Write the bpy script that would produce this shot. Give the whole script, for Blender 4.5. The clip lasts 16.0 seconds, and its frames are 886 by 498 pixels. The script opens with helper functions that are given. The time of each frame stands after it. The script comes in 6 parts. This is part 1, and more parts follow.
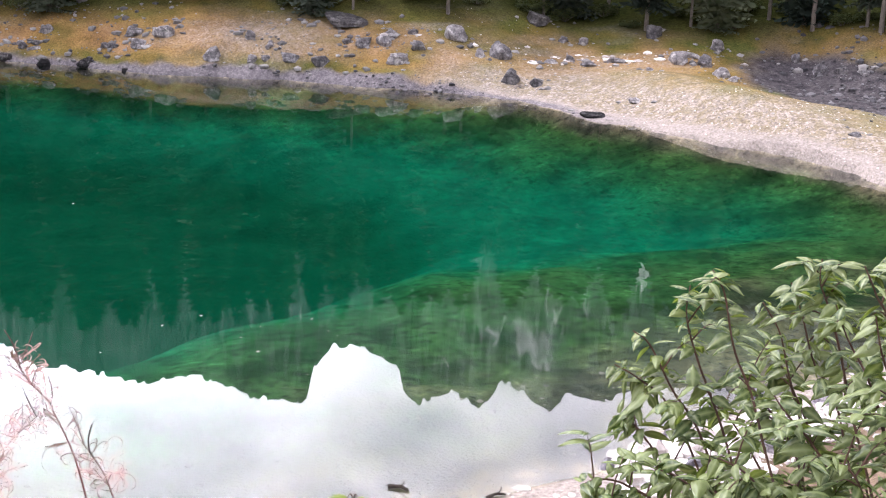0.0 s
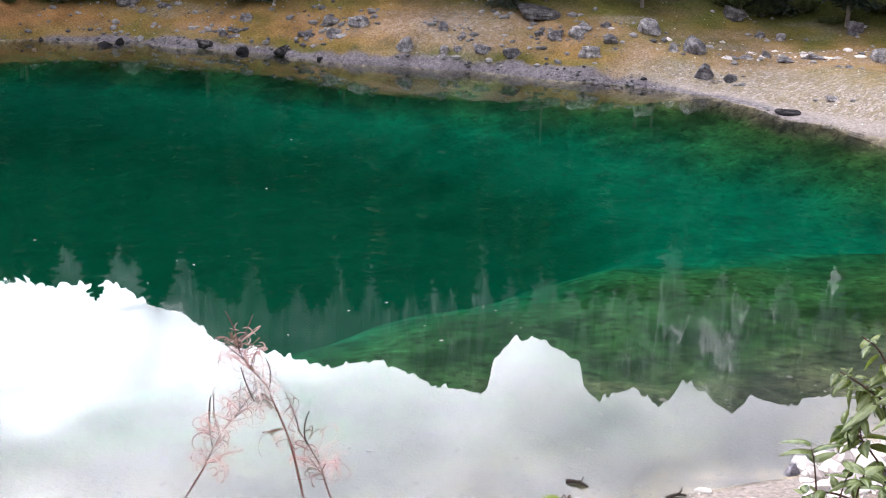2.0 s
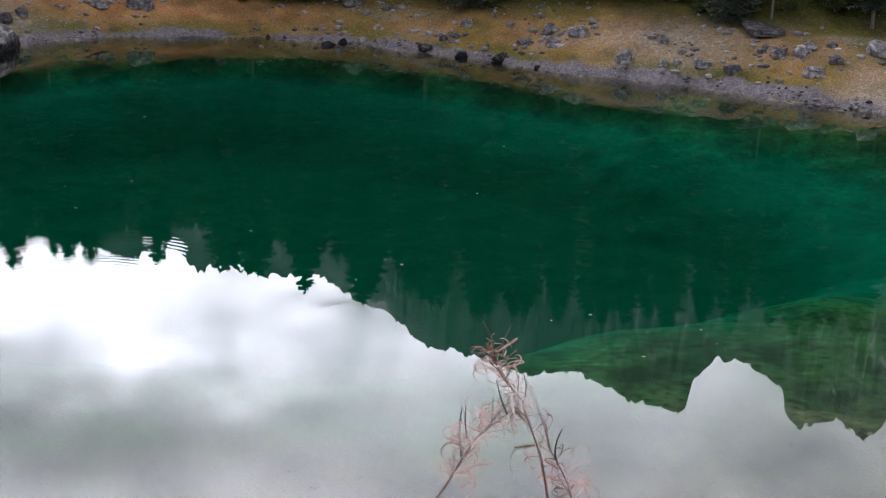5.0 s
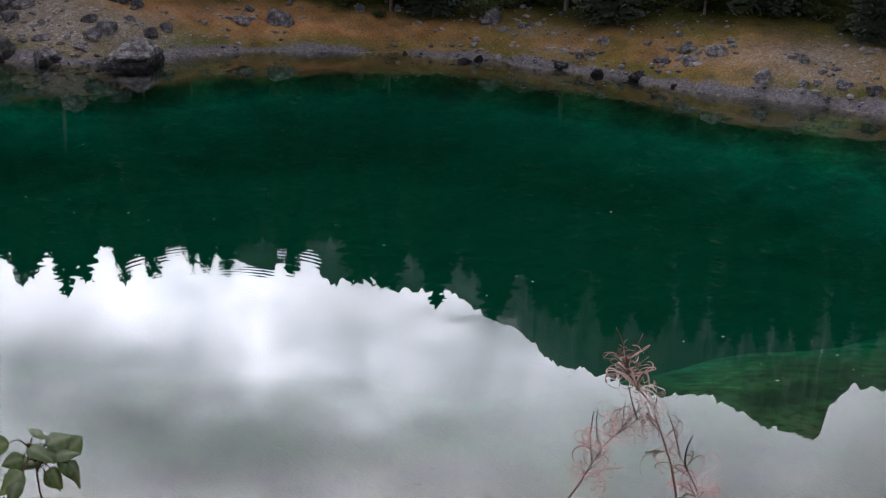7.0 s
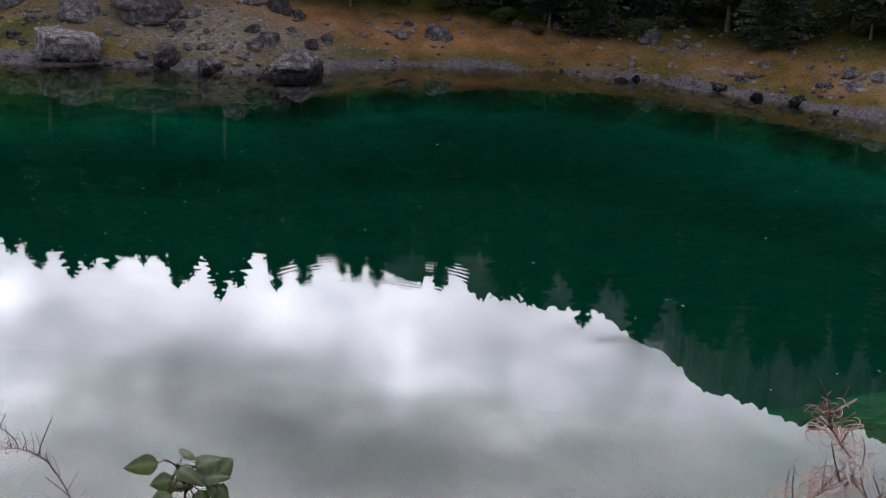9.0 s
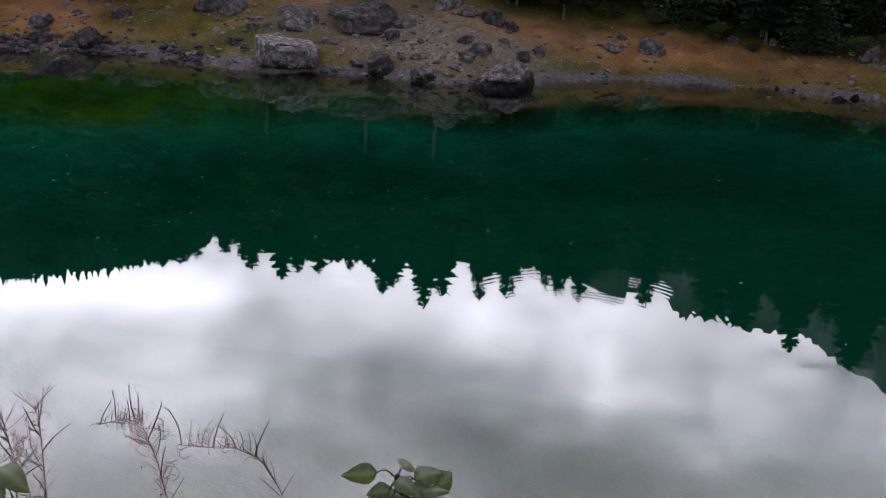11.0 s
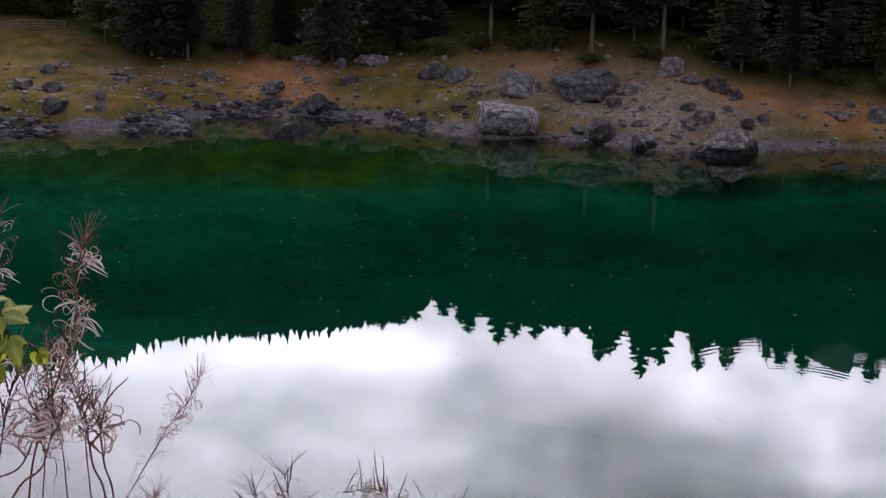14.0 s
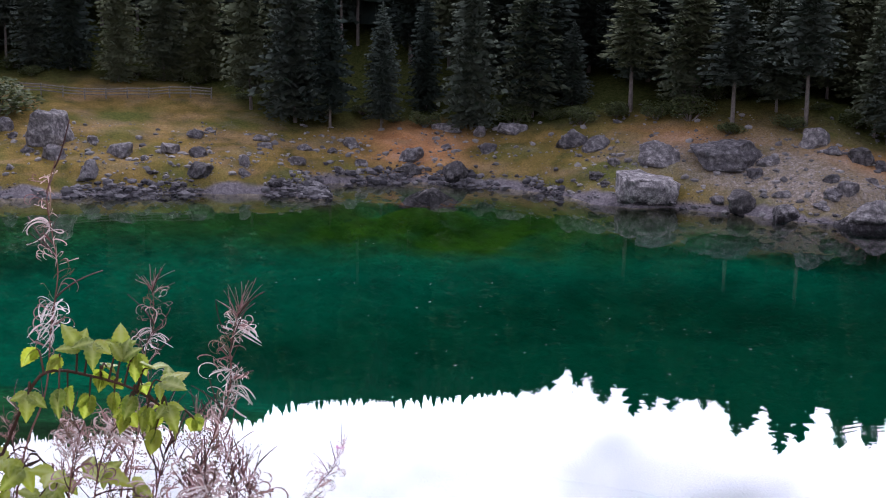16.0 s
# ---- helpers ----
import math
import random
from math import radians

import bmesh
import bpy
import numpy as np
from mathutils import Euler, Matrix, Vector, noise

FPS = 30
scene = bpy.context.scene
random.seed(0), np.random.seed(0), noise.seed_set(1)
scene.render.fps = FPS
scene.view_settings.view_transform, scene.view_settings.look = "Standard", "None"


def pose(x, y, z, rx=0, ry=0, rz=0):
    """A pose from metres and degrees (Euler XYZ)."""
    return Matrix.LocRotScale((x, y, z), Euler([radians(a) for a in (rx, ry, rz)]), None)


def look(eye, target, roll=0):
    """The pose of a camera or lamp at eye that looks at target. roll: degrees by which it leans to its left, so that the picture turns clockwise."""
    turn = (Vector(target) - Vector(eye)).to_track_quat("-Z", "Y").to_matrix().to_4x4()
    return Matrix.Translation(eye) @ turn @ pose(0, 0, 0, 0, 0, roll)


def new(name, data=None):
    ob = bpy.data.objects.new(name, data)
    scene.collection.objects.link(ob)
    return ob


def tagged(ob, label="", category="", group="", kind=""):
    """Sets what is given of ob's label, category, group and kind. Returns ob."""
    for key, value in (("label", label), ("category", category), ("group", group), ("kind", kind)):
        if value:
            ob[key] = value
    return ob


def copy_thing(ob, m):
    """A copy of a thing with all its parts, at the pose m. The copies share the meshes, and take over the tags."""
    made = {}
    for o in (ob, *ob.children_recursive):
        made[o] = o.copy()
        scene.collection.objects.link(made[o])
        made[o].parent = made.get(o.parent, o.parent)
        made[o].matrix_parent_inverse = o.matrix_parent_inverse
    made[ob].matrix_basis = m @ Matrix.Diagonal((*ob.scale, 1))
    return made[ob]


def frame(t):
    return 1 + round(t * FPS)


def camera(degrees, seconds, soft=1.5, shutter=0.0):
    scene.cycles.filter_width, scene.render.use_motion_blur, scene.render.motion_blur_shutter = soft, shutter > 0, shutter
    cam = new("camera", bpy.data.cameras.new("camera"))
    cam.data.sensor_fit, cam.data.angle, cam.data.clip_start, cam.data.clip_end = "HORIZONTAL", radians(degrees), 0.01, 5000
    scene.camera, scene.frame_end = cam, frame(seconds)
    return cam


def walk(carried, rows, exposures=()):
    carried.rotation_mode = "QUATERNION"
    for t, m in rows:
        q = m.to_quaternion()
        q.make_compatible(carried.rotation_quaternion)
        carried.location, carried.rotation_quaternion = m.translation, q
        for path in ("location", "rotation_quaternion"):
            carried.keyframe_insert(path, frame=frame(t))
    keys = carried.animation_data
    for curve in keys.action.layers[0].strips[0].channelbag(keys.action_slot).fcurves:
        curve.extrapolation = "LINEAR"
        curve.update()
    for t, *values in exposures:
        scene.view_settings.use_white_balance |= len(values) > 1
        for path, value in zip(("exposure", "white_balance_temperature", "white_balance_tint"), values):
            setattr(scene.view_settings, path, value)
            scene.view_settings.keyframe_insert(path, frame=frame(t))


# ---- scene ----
cam = camera(34.0, 16.0, 1.1)
PATH = [
    (0.0, pose(0.000, 0.000, 18.000, 72.750, -1.748, 0.543)),
    (0.5, pose(-0.015, -0.041, 18.014, 72.603, -1.431, 2.770)),
    (1.0, pose(-0.019, -0.027, 18.009, 72.416, -1.085, 4.836)),
    (1.5, pose(-0.034, 0.022, 17.994, 72.303, -1.057, 6.703)),
    (2.0, pose(-0.059, 0.073, 17.972, 72.257, -1.345, 8.052)),
    (2.5, pose(-0.060, 0.068, 17.983, 72.278, -1.661, 9.060)),
    (3.0, pose(-0.059, 0.096, 17.985, 72.307, -2.038, 10.242)),
    (3.5, pose(-0.069, 0.104, 17.987, 72.291, -1.945, 11.706)),
    (4.0, pose(-0.110, 0.107, 17.957, 72.209, -2.320, 13.733)),
    (6.5, pose(-0.146, 0.075, 17.967, 72.782, -1.541, 20.562)),
    (7.0, pose(-0.128, 0.058, 17.961, 72.812, -1.817, 22.156)),
    (7.5, pose(-0.165, 0.063, 17.971, 72.755, -2.030, 23.519)),
    (8.0, pose(-0.174, 0.067, 17.969, 72.801, -1.966, 24.736)),
    (8.5, pose(-0.186, 0.075, 17.966, 72.962, -1.823, 26.306)),
    (9.0, pose(-0.218, 0.169, 17.932, 73.240, -2.291, 28.440)),
    (9.5, pose(-0.273, 0.226, 17.899, 73.397, -2.758, 30.714)),
    (10.0, pose(-0.295, 0.239, 17.891, 73.412, -2.438, 33.026)),
    (12.5, pose(-0.320, 0.204, 17.908, 74.034, -1.505, 41.008)),
    (13.0, pose(-0.352, 0.217, 17.898, 74.577, -0.888, 42.407)),
    (13.5, pose(-0.374, 0.228, 17.892, 75.218, -0.953, 43.894)),
    (14.0, pose(-0.371, 0.222, 17.896, 75.783, -1.013, 45.353)),
    (14.5, pose(-0.377, 0.221, 17.896, 76.225, -0.901, 46.615)),
    (15.0, pose(-0.381, 0.216, 17.900, 77.081, -1.001, 48.311)),
    (15.5, pose(-0.380, 0.211, 17.902, 77.682, -0.750, 49.532)),
    (16.0, pose(-0.383, 0.208, 17.904, 78.366, -0.840, 50.814)),
]
EXPOSURES = [(0.0, 0.52, 6350, 13), (1.5, 0.34, 6300, 10), (2.5, 0.02, 6300, 9), (4.0, -0.36, 6250, 9), (7.0, -1.10, 6200, 9), (9.0, -1.30, 6250, 12), (12.5, -1.47, 6300, 15), (14.0, -1.38, 6250, 17), (15.0, -1.15, 6100, 18), (15.5, -0.92, 6000, 19), (16.0, -0.52, 5850, 19)]
walk(cam, PATH, EXPOSURES)

# ---- world, sun ----
SUN_EL, SUN_AZ = 48.0, 47.0        # behind thin cloud, ahead and to the left of the lake


def build_world():
    w = bpy.data.worlds.new("cloudy_sky")
    scene.world = w
    w.use_nodes = True
    nt = w.node_tree
    nt.nodes.clear()
    N, L = nt.nodes.new, nt.links.new
    out, bg = N("ShaderNodeOutputWorld"), N("ShaderNodeBackground")
    sky = N("ShaderNodeTexSky")
    sky.sky_type, sky.sun_disc = "NISHITA", False
    sky.sun_elevation, sky.sun_rotation = radians(SUN_EL), radians(-SUN_AZ)
    tc = N("ShaderNodeTexCoord")
    mp = N("ShaderNodeMapping")
    mp.inputs["Scale"].default_value = (1.0, 1.0, 1.7)
    L(tc.outputs["Generated"], mp.inputs["Vector"])
    big = N("ShaderNodeTexNoise")
    big.inputs["Scale"].default_value, big.inputs["Detail"].default_value = CLOUD_SCALE, 7.0
    big.inputs["Roughness"].default_value, big.inputs["Distortion"].default_value = 0.68, 0.3
    L(mp.outputs[0], big.inputs["Vector"])
    ramp = N("ShaderNodeValToRGB")
    e = ramp.color_ramp.elements
    e[0].position, e[0].color = 0.37, (0.56, 0.555, 0.61, 1)
    e[1].position, e[1].color = 0.59, (1.0, 0.965, 1.065, 1)
    L(big.outputs["Fac"], ramp.inputs["Fac"])

    def calc(op, a, b=0.0):
        n = N("ShaderNodeMath")
        n.operation = op
        for sock, v in zip(n.inputs, (a, b)):
            if isinstance(v, (int, float)):
                sock.default_value = v
            else:
                L(v, sock)
        return n.outputs[0]

    # the cloud masses: bright banks and grey undersides, with ragged outlines
    sep = N("ShaderNodeSeparateXYZ")
    L(tc.outputs["Generated"], sep.inputs[0])
    ragged = N("ShaderNodeTexNoise")
    ragged.inputs["Scale"].default_value, ragged.inputs["Detail"].default_value, ragged.inputs["Roughness"].default_value = 11.0, 5.0, 0.6
    L(mp.outputs[0], ragged.inputs["Vector"])
    tint = N("ShaderNodeSeparateColor")
    L(ragged.outputs["Color"], tint.inputs[0])
    az = calc("ADD", calc("MULTIPLY", calc("ARCTAN2", calc("MULTIPLY", sep.outputs["X"], -1.0), sep.outputs["Y"]), 57.296), calc("MULTIPLY", calc("SUBTRACT", tint.outputs[0], 0.5), 13.0))
    el = calc("ADD", calc("MULTIPLY", calc("ARCSINE", sep.outputs["Z"]), 57.296), calc("MULTIPLY", calc("SUBTRACT", tint.outputs[1], 0.5), 6.0))
    mass = None
    for a0, e0, wide, tall, lean, amp in CLOUDS:
        u, v = calc("SUBTRACT", az, a0), calc("SUBTRACT", el, e0)
        v = calc("DIVIDE", calc("SUBTRACT", v, calc("MULTIPLY", u, lean)), tall)
        u = calc("DIVIDE", u, wide)
        g = calc("MULTIPLY", calc("EXPONENT", calc("MULTIPLY", calc("ADD", calc("MULTIPLY", u, u), calc("MULTIPLY", v, v)), -1.0)), amp)
        mass = calc("ADD", mass if mass else 0.80, g)
    mass = calc("MAXIMUM", mass, 0.25)
    # brighter cloud round the hidden sun
    sun = N("ShaderNodeVectorMath")
    sun.operation = "DOT_PRODUCT"
    a, b = radians(26.0), radians(SUN_AZ)
    sun.inputs[1].default_value = (-math.sin(b) * math.cos(a), math.cos(b) * math.cos(a), math.sin(a))
    L(tc.outputs["Generated"], sun.inputs[0])
    gl = N("ShaderNodeMapRange")
    gl.interpolation_type = "SMOOTHSTEP"
    gl.inputs["From Min"].default_value, gl.inputs["From Max"].default_value = 0.52, 1.0
    gl.inputs["To Min"].default_value, gl.inputs["To Max"].default_value = CLOUD_BACK, CLOUD_FRONT
    L(sun.outputs["Value"], gl.inputs["Value"])
    cl = N("ShaderNodeVectorMath")
    cl.operation = "SCALE"
    L(ramp.outputs["Color"], cl.inputs[0])
    # clouds thin out brighter towards the horizon
    low = N("ShaderNodeMapRange")
    low.interpolation_type = "SMOOTHSTEP"
    low.inputs["From Min"].default_value, low.inputs["From Max"].default_value = 0.30, 0.47
    low.inputs["To Min"].default_value, low.inputs["To Max"].default_value = 1.0, 0.76
    L(sep.outputs["Z"], low.inputs["Value"])
    both = N("ShaderNodeMath")
    both.operation = "MULTIPLY"
    L(gl.outputs["Result"], both.inputs[0])
    L(calc("MULTIPLY", low.outputs["Result"], mass), both.inputs[1])
    L(both.outputs[0], cl.inputs["Scale"])
    sk = N("ShaderNodeVectorMath")
    sk.operation = "SCALE"
    sk.inputs["Scale"].default_value = 0.1
    L(sky.outputs["Color"], sk.inputs[0])
    mix = N("ShaderNodeMixRGB")
    mix.inputs["Fac"].default_value = 0.9
    L(sk.outputs[0], mix.inputs["Color1"])
    L(cl.outputs[0], mix.inputs["Color2"])
    L(mix.outputs["Color"], bg.inputs["Color"])
    bg.inputs["Strength"].default_value = 1.0
    L(bg.outputs[0], out.inputs["Surface"])


# azimuth, elevation, half width, half height, lean, strength
CLOUDS = [(46.0, 18.3, 4.5, 1.5, 0.0, 0.45), (54.0, 18.3, 6.0, 2.0, 0.0, 0.40), (31.5, 19.3, 4.0, 1.4, 0.0, 0.36), (27.3, 21.6, 5.0, 1.0, -0.2, 0.42), (16.8, 21.2, 4.0, 0.9, 0.0, 0.15),
          (45.5, 23.0, 4.0, 1.8, 0.0, 0.38), (37.8, 20.9, 3.4, 1.5, -0.1, -0.36), (48.8, 20.2, 2.6, 0.7, 0.0, -0.22), (20.3, 20.2, 1.2, 0.5, 0.0, -0.40), (35.0, 24.6, 7.0, 1.8, -0.1, -0.34),
          (25.0, 25.0, 8.0, 1.6, -0.1, -0.28), (8.0, 24.0, 12.0, 2.6, 0.0, -0.12), (52.5, 22.5, 6.0, 2.0, 0.0, 0.45), (21.0, 22.6, 6.0, 1.6, 0.0, 0.08)]
CLOUD_SCALE, CLOUD_BACK, CLOUD_FRONT = 8.5, 3.4, 16.5
build_world()
sun_data = bpy.data.lights.new("sun", "SUN")
sun_data.energy, sun_data.angle, sun_data.color = 2.8, radians(14), (1.0, 0.96, 0.9)
sun_lamp = new("sun", sun_data)
sun_lamp.matrix_world = look((-40, 60, 90), (-40 + 40 * math.sin(radians(SUN_AZ)), 60 - 40 * math.cos(radians(SUN_AZ)), 90 - 40 * math.tan(radians(SUN_EL))))


# ---- materials ----
class Mat:
    """A node material with short calls for the usual nodes."""

    def __init__(self, name, rough=0.8, spec=0.3):
        self.m = bpy.data.materials.new(name)
        self.m.use_nodes = True
        self.nt = self.m.node_tree
        self.bsdf = self.nt.nodes["Principled BSDF"]
        self.out = self.nt.nodes["Material Output"]
        self.bsdf.inputs["Roughness"].default_value = rough
        self.bsdf.inputs["Specular IOR Level"].default_value = spec

    def node(self, kind, **values):
        n = self.nt.nodes.new(kind)
        for k, v in values.items():
            n.inputs[k].default_value = v
        return n

    def link(self, a, b):
        self.nt.links.new(a, b)

    def coords(self, kind="Object"):
        return self.nt.nodes.new("ShaderNodeTexCoord").outputs[kind]

    def position(self):
        return self.nt.nodes.new("ShaderNodeNewGeometry").outputs["Position"]

    def noise(self, vec, scale, detail=4.0, rough=0.55, distortion=0.0):
        n = self.node("ShaderNodeTexNoise", Scale=scale, Detail=detail, Roughness=rough, Distortion=distortion)
        self.link(vec, n.inputs["Vector"])
        return n.outputs["Fac"]

    def voronoi(self, vec, scale, feature="F1", out="Distance"):
        n = self.node("ShaderNodeTexVoronoi", Scale=scale)
        n.feature = feature
        self.link(vec, n.inputs["Vector"])
        return n.outputs[out]

    def ramp(self, fac, stops):
        n = self.nt.nodes.new("ShaderNodeValToRGB")
        e = n.color_ramp.elements
        while len(e) < len(stops):
            e.new(0.5)
        for el, (p, c) in zip(e, stops):
            el.position, el.color = p, (*c, 1) if len(c) == 3 else c
        self.link(fac, n.inputs["Fac"])
        return n.outputs["Color"]

    def mix(self, fac, a, b, mode="MIX"):
        n = self.nt.nodes.new("ShaderNodeMixRGB")
        n.blend_type = mode
        for sock, v in ((n.inputs["Fac"], fac), (n.inputs["Color1"], a), (n.inputs["Color2"], b)):
            if isinstance(v, (int, float)):
                sock.default_value = v
            elif isinstance(v, tuple):
                sock.default_value = (*v, 1)
            else:
                self.link(v, sock)
        return n.outputs["Color"]

    def math(self, op, a, b=0.0, c=0.0):
        n = self.nt.nodes.new("ShaderNodeMath")
        n.operation = op
        for sock, v in zip(n.inputs, (a, b, c)):
            if isinstance(v, (int, float)):
                sock.default_value = v
            else:
                self.link(v, sock)
        return n.outputs[0]

    def attr(self, name):
        n = self.nt.nodes.new("ShaderNodeAttribute")
        n.attribute_name = name
        return n.outputs["Fac"]

    def rand(self):
        return self.nt.nodes.new("ShaderNodeObjectInfo").outputs["Random"]

    def island(self):
        return self.nt.nodes.new("ShaderNodeNewGeometry").outputs["Random Per Island"]

    def bump(self, height, strength=0.5, distance=0.05):
        n = self.node("ShaderNodeBump", Strength=strength, Distance=distance)
        self.link(height, n.inputs["Height"])
        self.link(n.outputs[0], self.bsdf.inputs["Normal"])
        return n

    def base(self, c):
        if isinstance(c, tuple):
            self.bsdf.inputs["Base Color"].default_value = (*c, 1)
        else:
            self.link(c, self.bsdf.inputs["Base Color"])
        return self.m


def mat_ground():
    m = Mat("shore_ground", 0.95, 0.0)
    p = m.position()
    fine, mid, big = m.noise(p, 3.2, 6, 0.7), m.noise(p, 0.5, 5, 0.6), m.noise(p, 0.11, 4)
    grass = m.ramp(mid, [(0.32, (0.062, 0.058, 0.020)), (0.5, (0.135, 0.098, 0.030)), (0.68, (0.200, 0.138, 0.050))])
    grass = m.mix(m.ramp(big, [(0.42, (0, 0, 0)), (0.6, (1, 1, 1))]), grass, m.ramp(fine, [(0.3, (0.046, 0.058, 0.016)), (0.7, (0.115, 0.118, 0.034))]))
    rust = m.ramp(mid, [(0.3, (0.25, 0.115, 0.048)), (0.7, (0.42, 0.22, 0.105))])
    col = m.mix(m.attr("rust"), grass, rust)
    # pale pebbly gravel, with single stones showing
    cell = m.voronoi(p, 6.5, "F1", "Color")
    pebble = m.ramp(cell, [(0.0, (0.125, 0.105, 0.090)), (0.5, (0.215, 0.183, 0.160)), (1.0, (0.33, 0.29, 0.26))])
    pebble = m.mix(m.ramp(m.noise(p, 1.7, 6, 0.75), [(0.46, (0, 0, 0)), (0.56, (0.8, 0.8, 0.8))]), pebble, (0.165, 0.135, 0.088))
    col = m.mix(m.attr("gravel"), col, pebble)
    sand = m.ramp(fine, [(0.3, (0.175, 0.150, 0.138)), (0.7, (0.28, 0.245, 0.23))])
    col = m.mix(m.attr("sand"), col, sand)
    mud = m.ramp(fine, [(0.3, (0.075, 0.068, 0.078)), (0.7, (0.205, 0.184, 0.195))])
    col = m.mix(m.attr("mud"), col, mud)
    col = m.mix(m.attr("channel"), col, m.ramp(m.noise(p, 1.6, 6, 0.75), [(0.35, (0.025, 0.023, 0.027)), (0.65, (0.095, 0.085, 0.09))]))
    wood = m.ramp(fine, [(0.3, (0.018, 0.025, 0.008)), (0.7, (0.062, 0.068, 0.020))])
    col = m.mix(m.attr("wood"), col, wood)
    grit = m.noise(p, 8.0, 5, 0.75)
    col = m.mix(0.8, col, m.ramp(grit, [(0.3, (0.40, 0.41, 0.40)), (0.5, (1.0, 1.0, 1.0)), (0.7, (1.55, 1.5, 1.45))]), "MULTIPLY")
    soil = m.ramp(fine, [(0.3, (0.07, 0.05, 0.035)), (0.7, (0.17, 0.125, 0.09))])
    col = m.mix(m.attr("soil"), col, soil)
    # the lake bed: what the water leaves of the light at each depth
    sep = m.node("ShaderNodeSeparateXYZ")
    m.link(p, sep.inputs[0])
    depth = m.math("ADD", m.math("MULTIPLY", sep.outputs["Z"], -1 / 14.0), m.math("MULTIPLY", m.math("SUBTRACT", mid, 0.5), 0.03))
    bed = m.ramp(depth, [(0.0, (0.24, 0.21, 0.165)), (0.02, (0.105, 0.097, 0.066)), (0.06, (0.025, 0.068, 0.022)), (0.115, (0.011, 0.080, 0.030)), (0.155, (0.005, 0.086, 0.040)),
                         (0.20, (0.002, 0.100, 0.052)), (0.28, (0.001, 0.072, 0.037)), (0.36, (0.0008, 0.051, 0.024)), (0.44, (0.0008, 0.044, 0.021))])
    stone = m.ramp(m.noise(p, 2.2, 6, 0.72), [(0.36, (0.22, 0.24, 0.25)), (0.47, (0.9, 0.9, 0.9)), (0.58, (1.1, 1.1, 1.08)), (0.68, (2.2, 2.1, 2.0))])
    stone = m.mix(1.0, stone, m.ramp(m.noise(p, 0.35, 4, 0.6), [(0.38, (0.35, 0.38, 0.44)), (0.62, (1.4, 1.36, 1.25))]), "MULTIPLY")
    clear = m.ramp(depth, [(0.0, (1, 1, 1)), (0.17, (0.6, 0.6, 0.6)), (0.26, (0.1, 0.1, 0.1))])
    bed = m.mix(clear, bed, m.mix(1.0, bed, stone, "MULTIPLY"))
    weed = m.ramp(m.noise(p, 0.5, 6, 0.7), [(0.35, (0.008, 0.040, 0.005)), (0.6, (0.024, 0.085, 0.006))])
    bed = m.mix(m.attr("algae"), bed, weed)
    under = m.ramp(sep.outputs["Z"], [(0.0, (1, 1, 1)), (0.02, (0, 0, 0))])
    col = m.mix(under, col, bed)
    m.bump(m.math("ADD", grit, m.math("MULTIPLY", m.voronoi(p, 6.5), 0.5)), 0.6, 0.10)
    return m.base(col)


def mat_water():
    m = Mat("lake_water", 0.0, 0.5)
    p = m.position()
    nt = m.nt
    nt.nodes.remove(m.bsdf)
    clear, gloss = m.node("ShaderNodeBsdfTransparent"), m.node("ShaderNodeBsdfGlossy", Roughness=0.0)
    gloss.inputs["Color"].default_value = (1, 1, 1, 1)
    fres = m.node("ShaderNodeFresnel", IOR=WATER_IOR)
    mixer = m.node("ShaderNodeMixShader")
    m.link(fres.outputs[0], mixer.inputs["Fac"])
    m.link(clear.outputs[0], mixer.inputs[1])
    m.link(gloss.outputs[0], mixer.inputs[2])
    m.link(mixer.outputs[0], m.out.inputs["Surface"])
    # faint swell, and the rings where something broke the surface
    swell = m.math("MULTIPLY", m.noise(p, 0.16, 1), 0.0012)
    total = swell
    for cx, cy, reach, waves, amp in RINGS:
        d = m.node("ShaderNodeVectorMath")
        d.operation = "DISTANCE"
        d.inputs[1].default_value = (cx, cy, 0)
        m.link(p, d.inputs[0])
        dist = d.outputs["Value"]
        off = m.math("DIVIDE", m.math("SUBTRACT", dist, reach), reach * 0.16)
        fade = m.math("EXPONENT", m.math("MULTIPLY", m.math("MULTIPLY", off, off), -1.0))
        broken = m.math("MAXIMUM", m.math("MULTIPLY", m.math("SUBTRACT", m.noise(p, 0.28, 2), 0.25), 2.0), 0.0)
        wave = m.math("MULTIPLY", m.math("MULTIPLY", m.math("SINE", m.math("MULTIPLY", dist, waves)), broken), m.math("MULTIPLY", fade, amp))
        total = m.math("ADD", total, wave)
    b = m.node("ShaderNodeBump", Strength=1.0, Distance=1.0)
    m.link(total, b.inputs["Height"])
    m.link(b.outputs[0], gloss.inputs["Normal"])
    return m.m


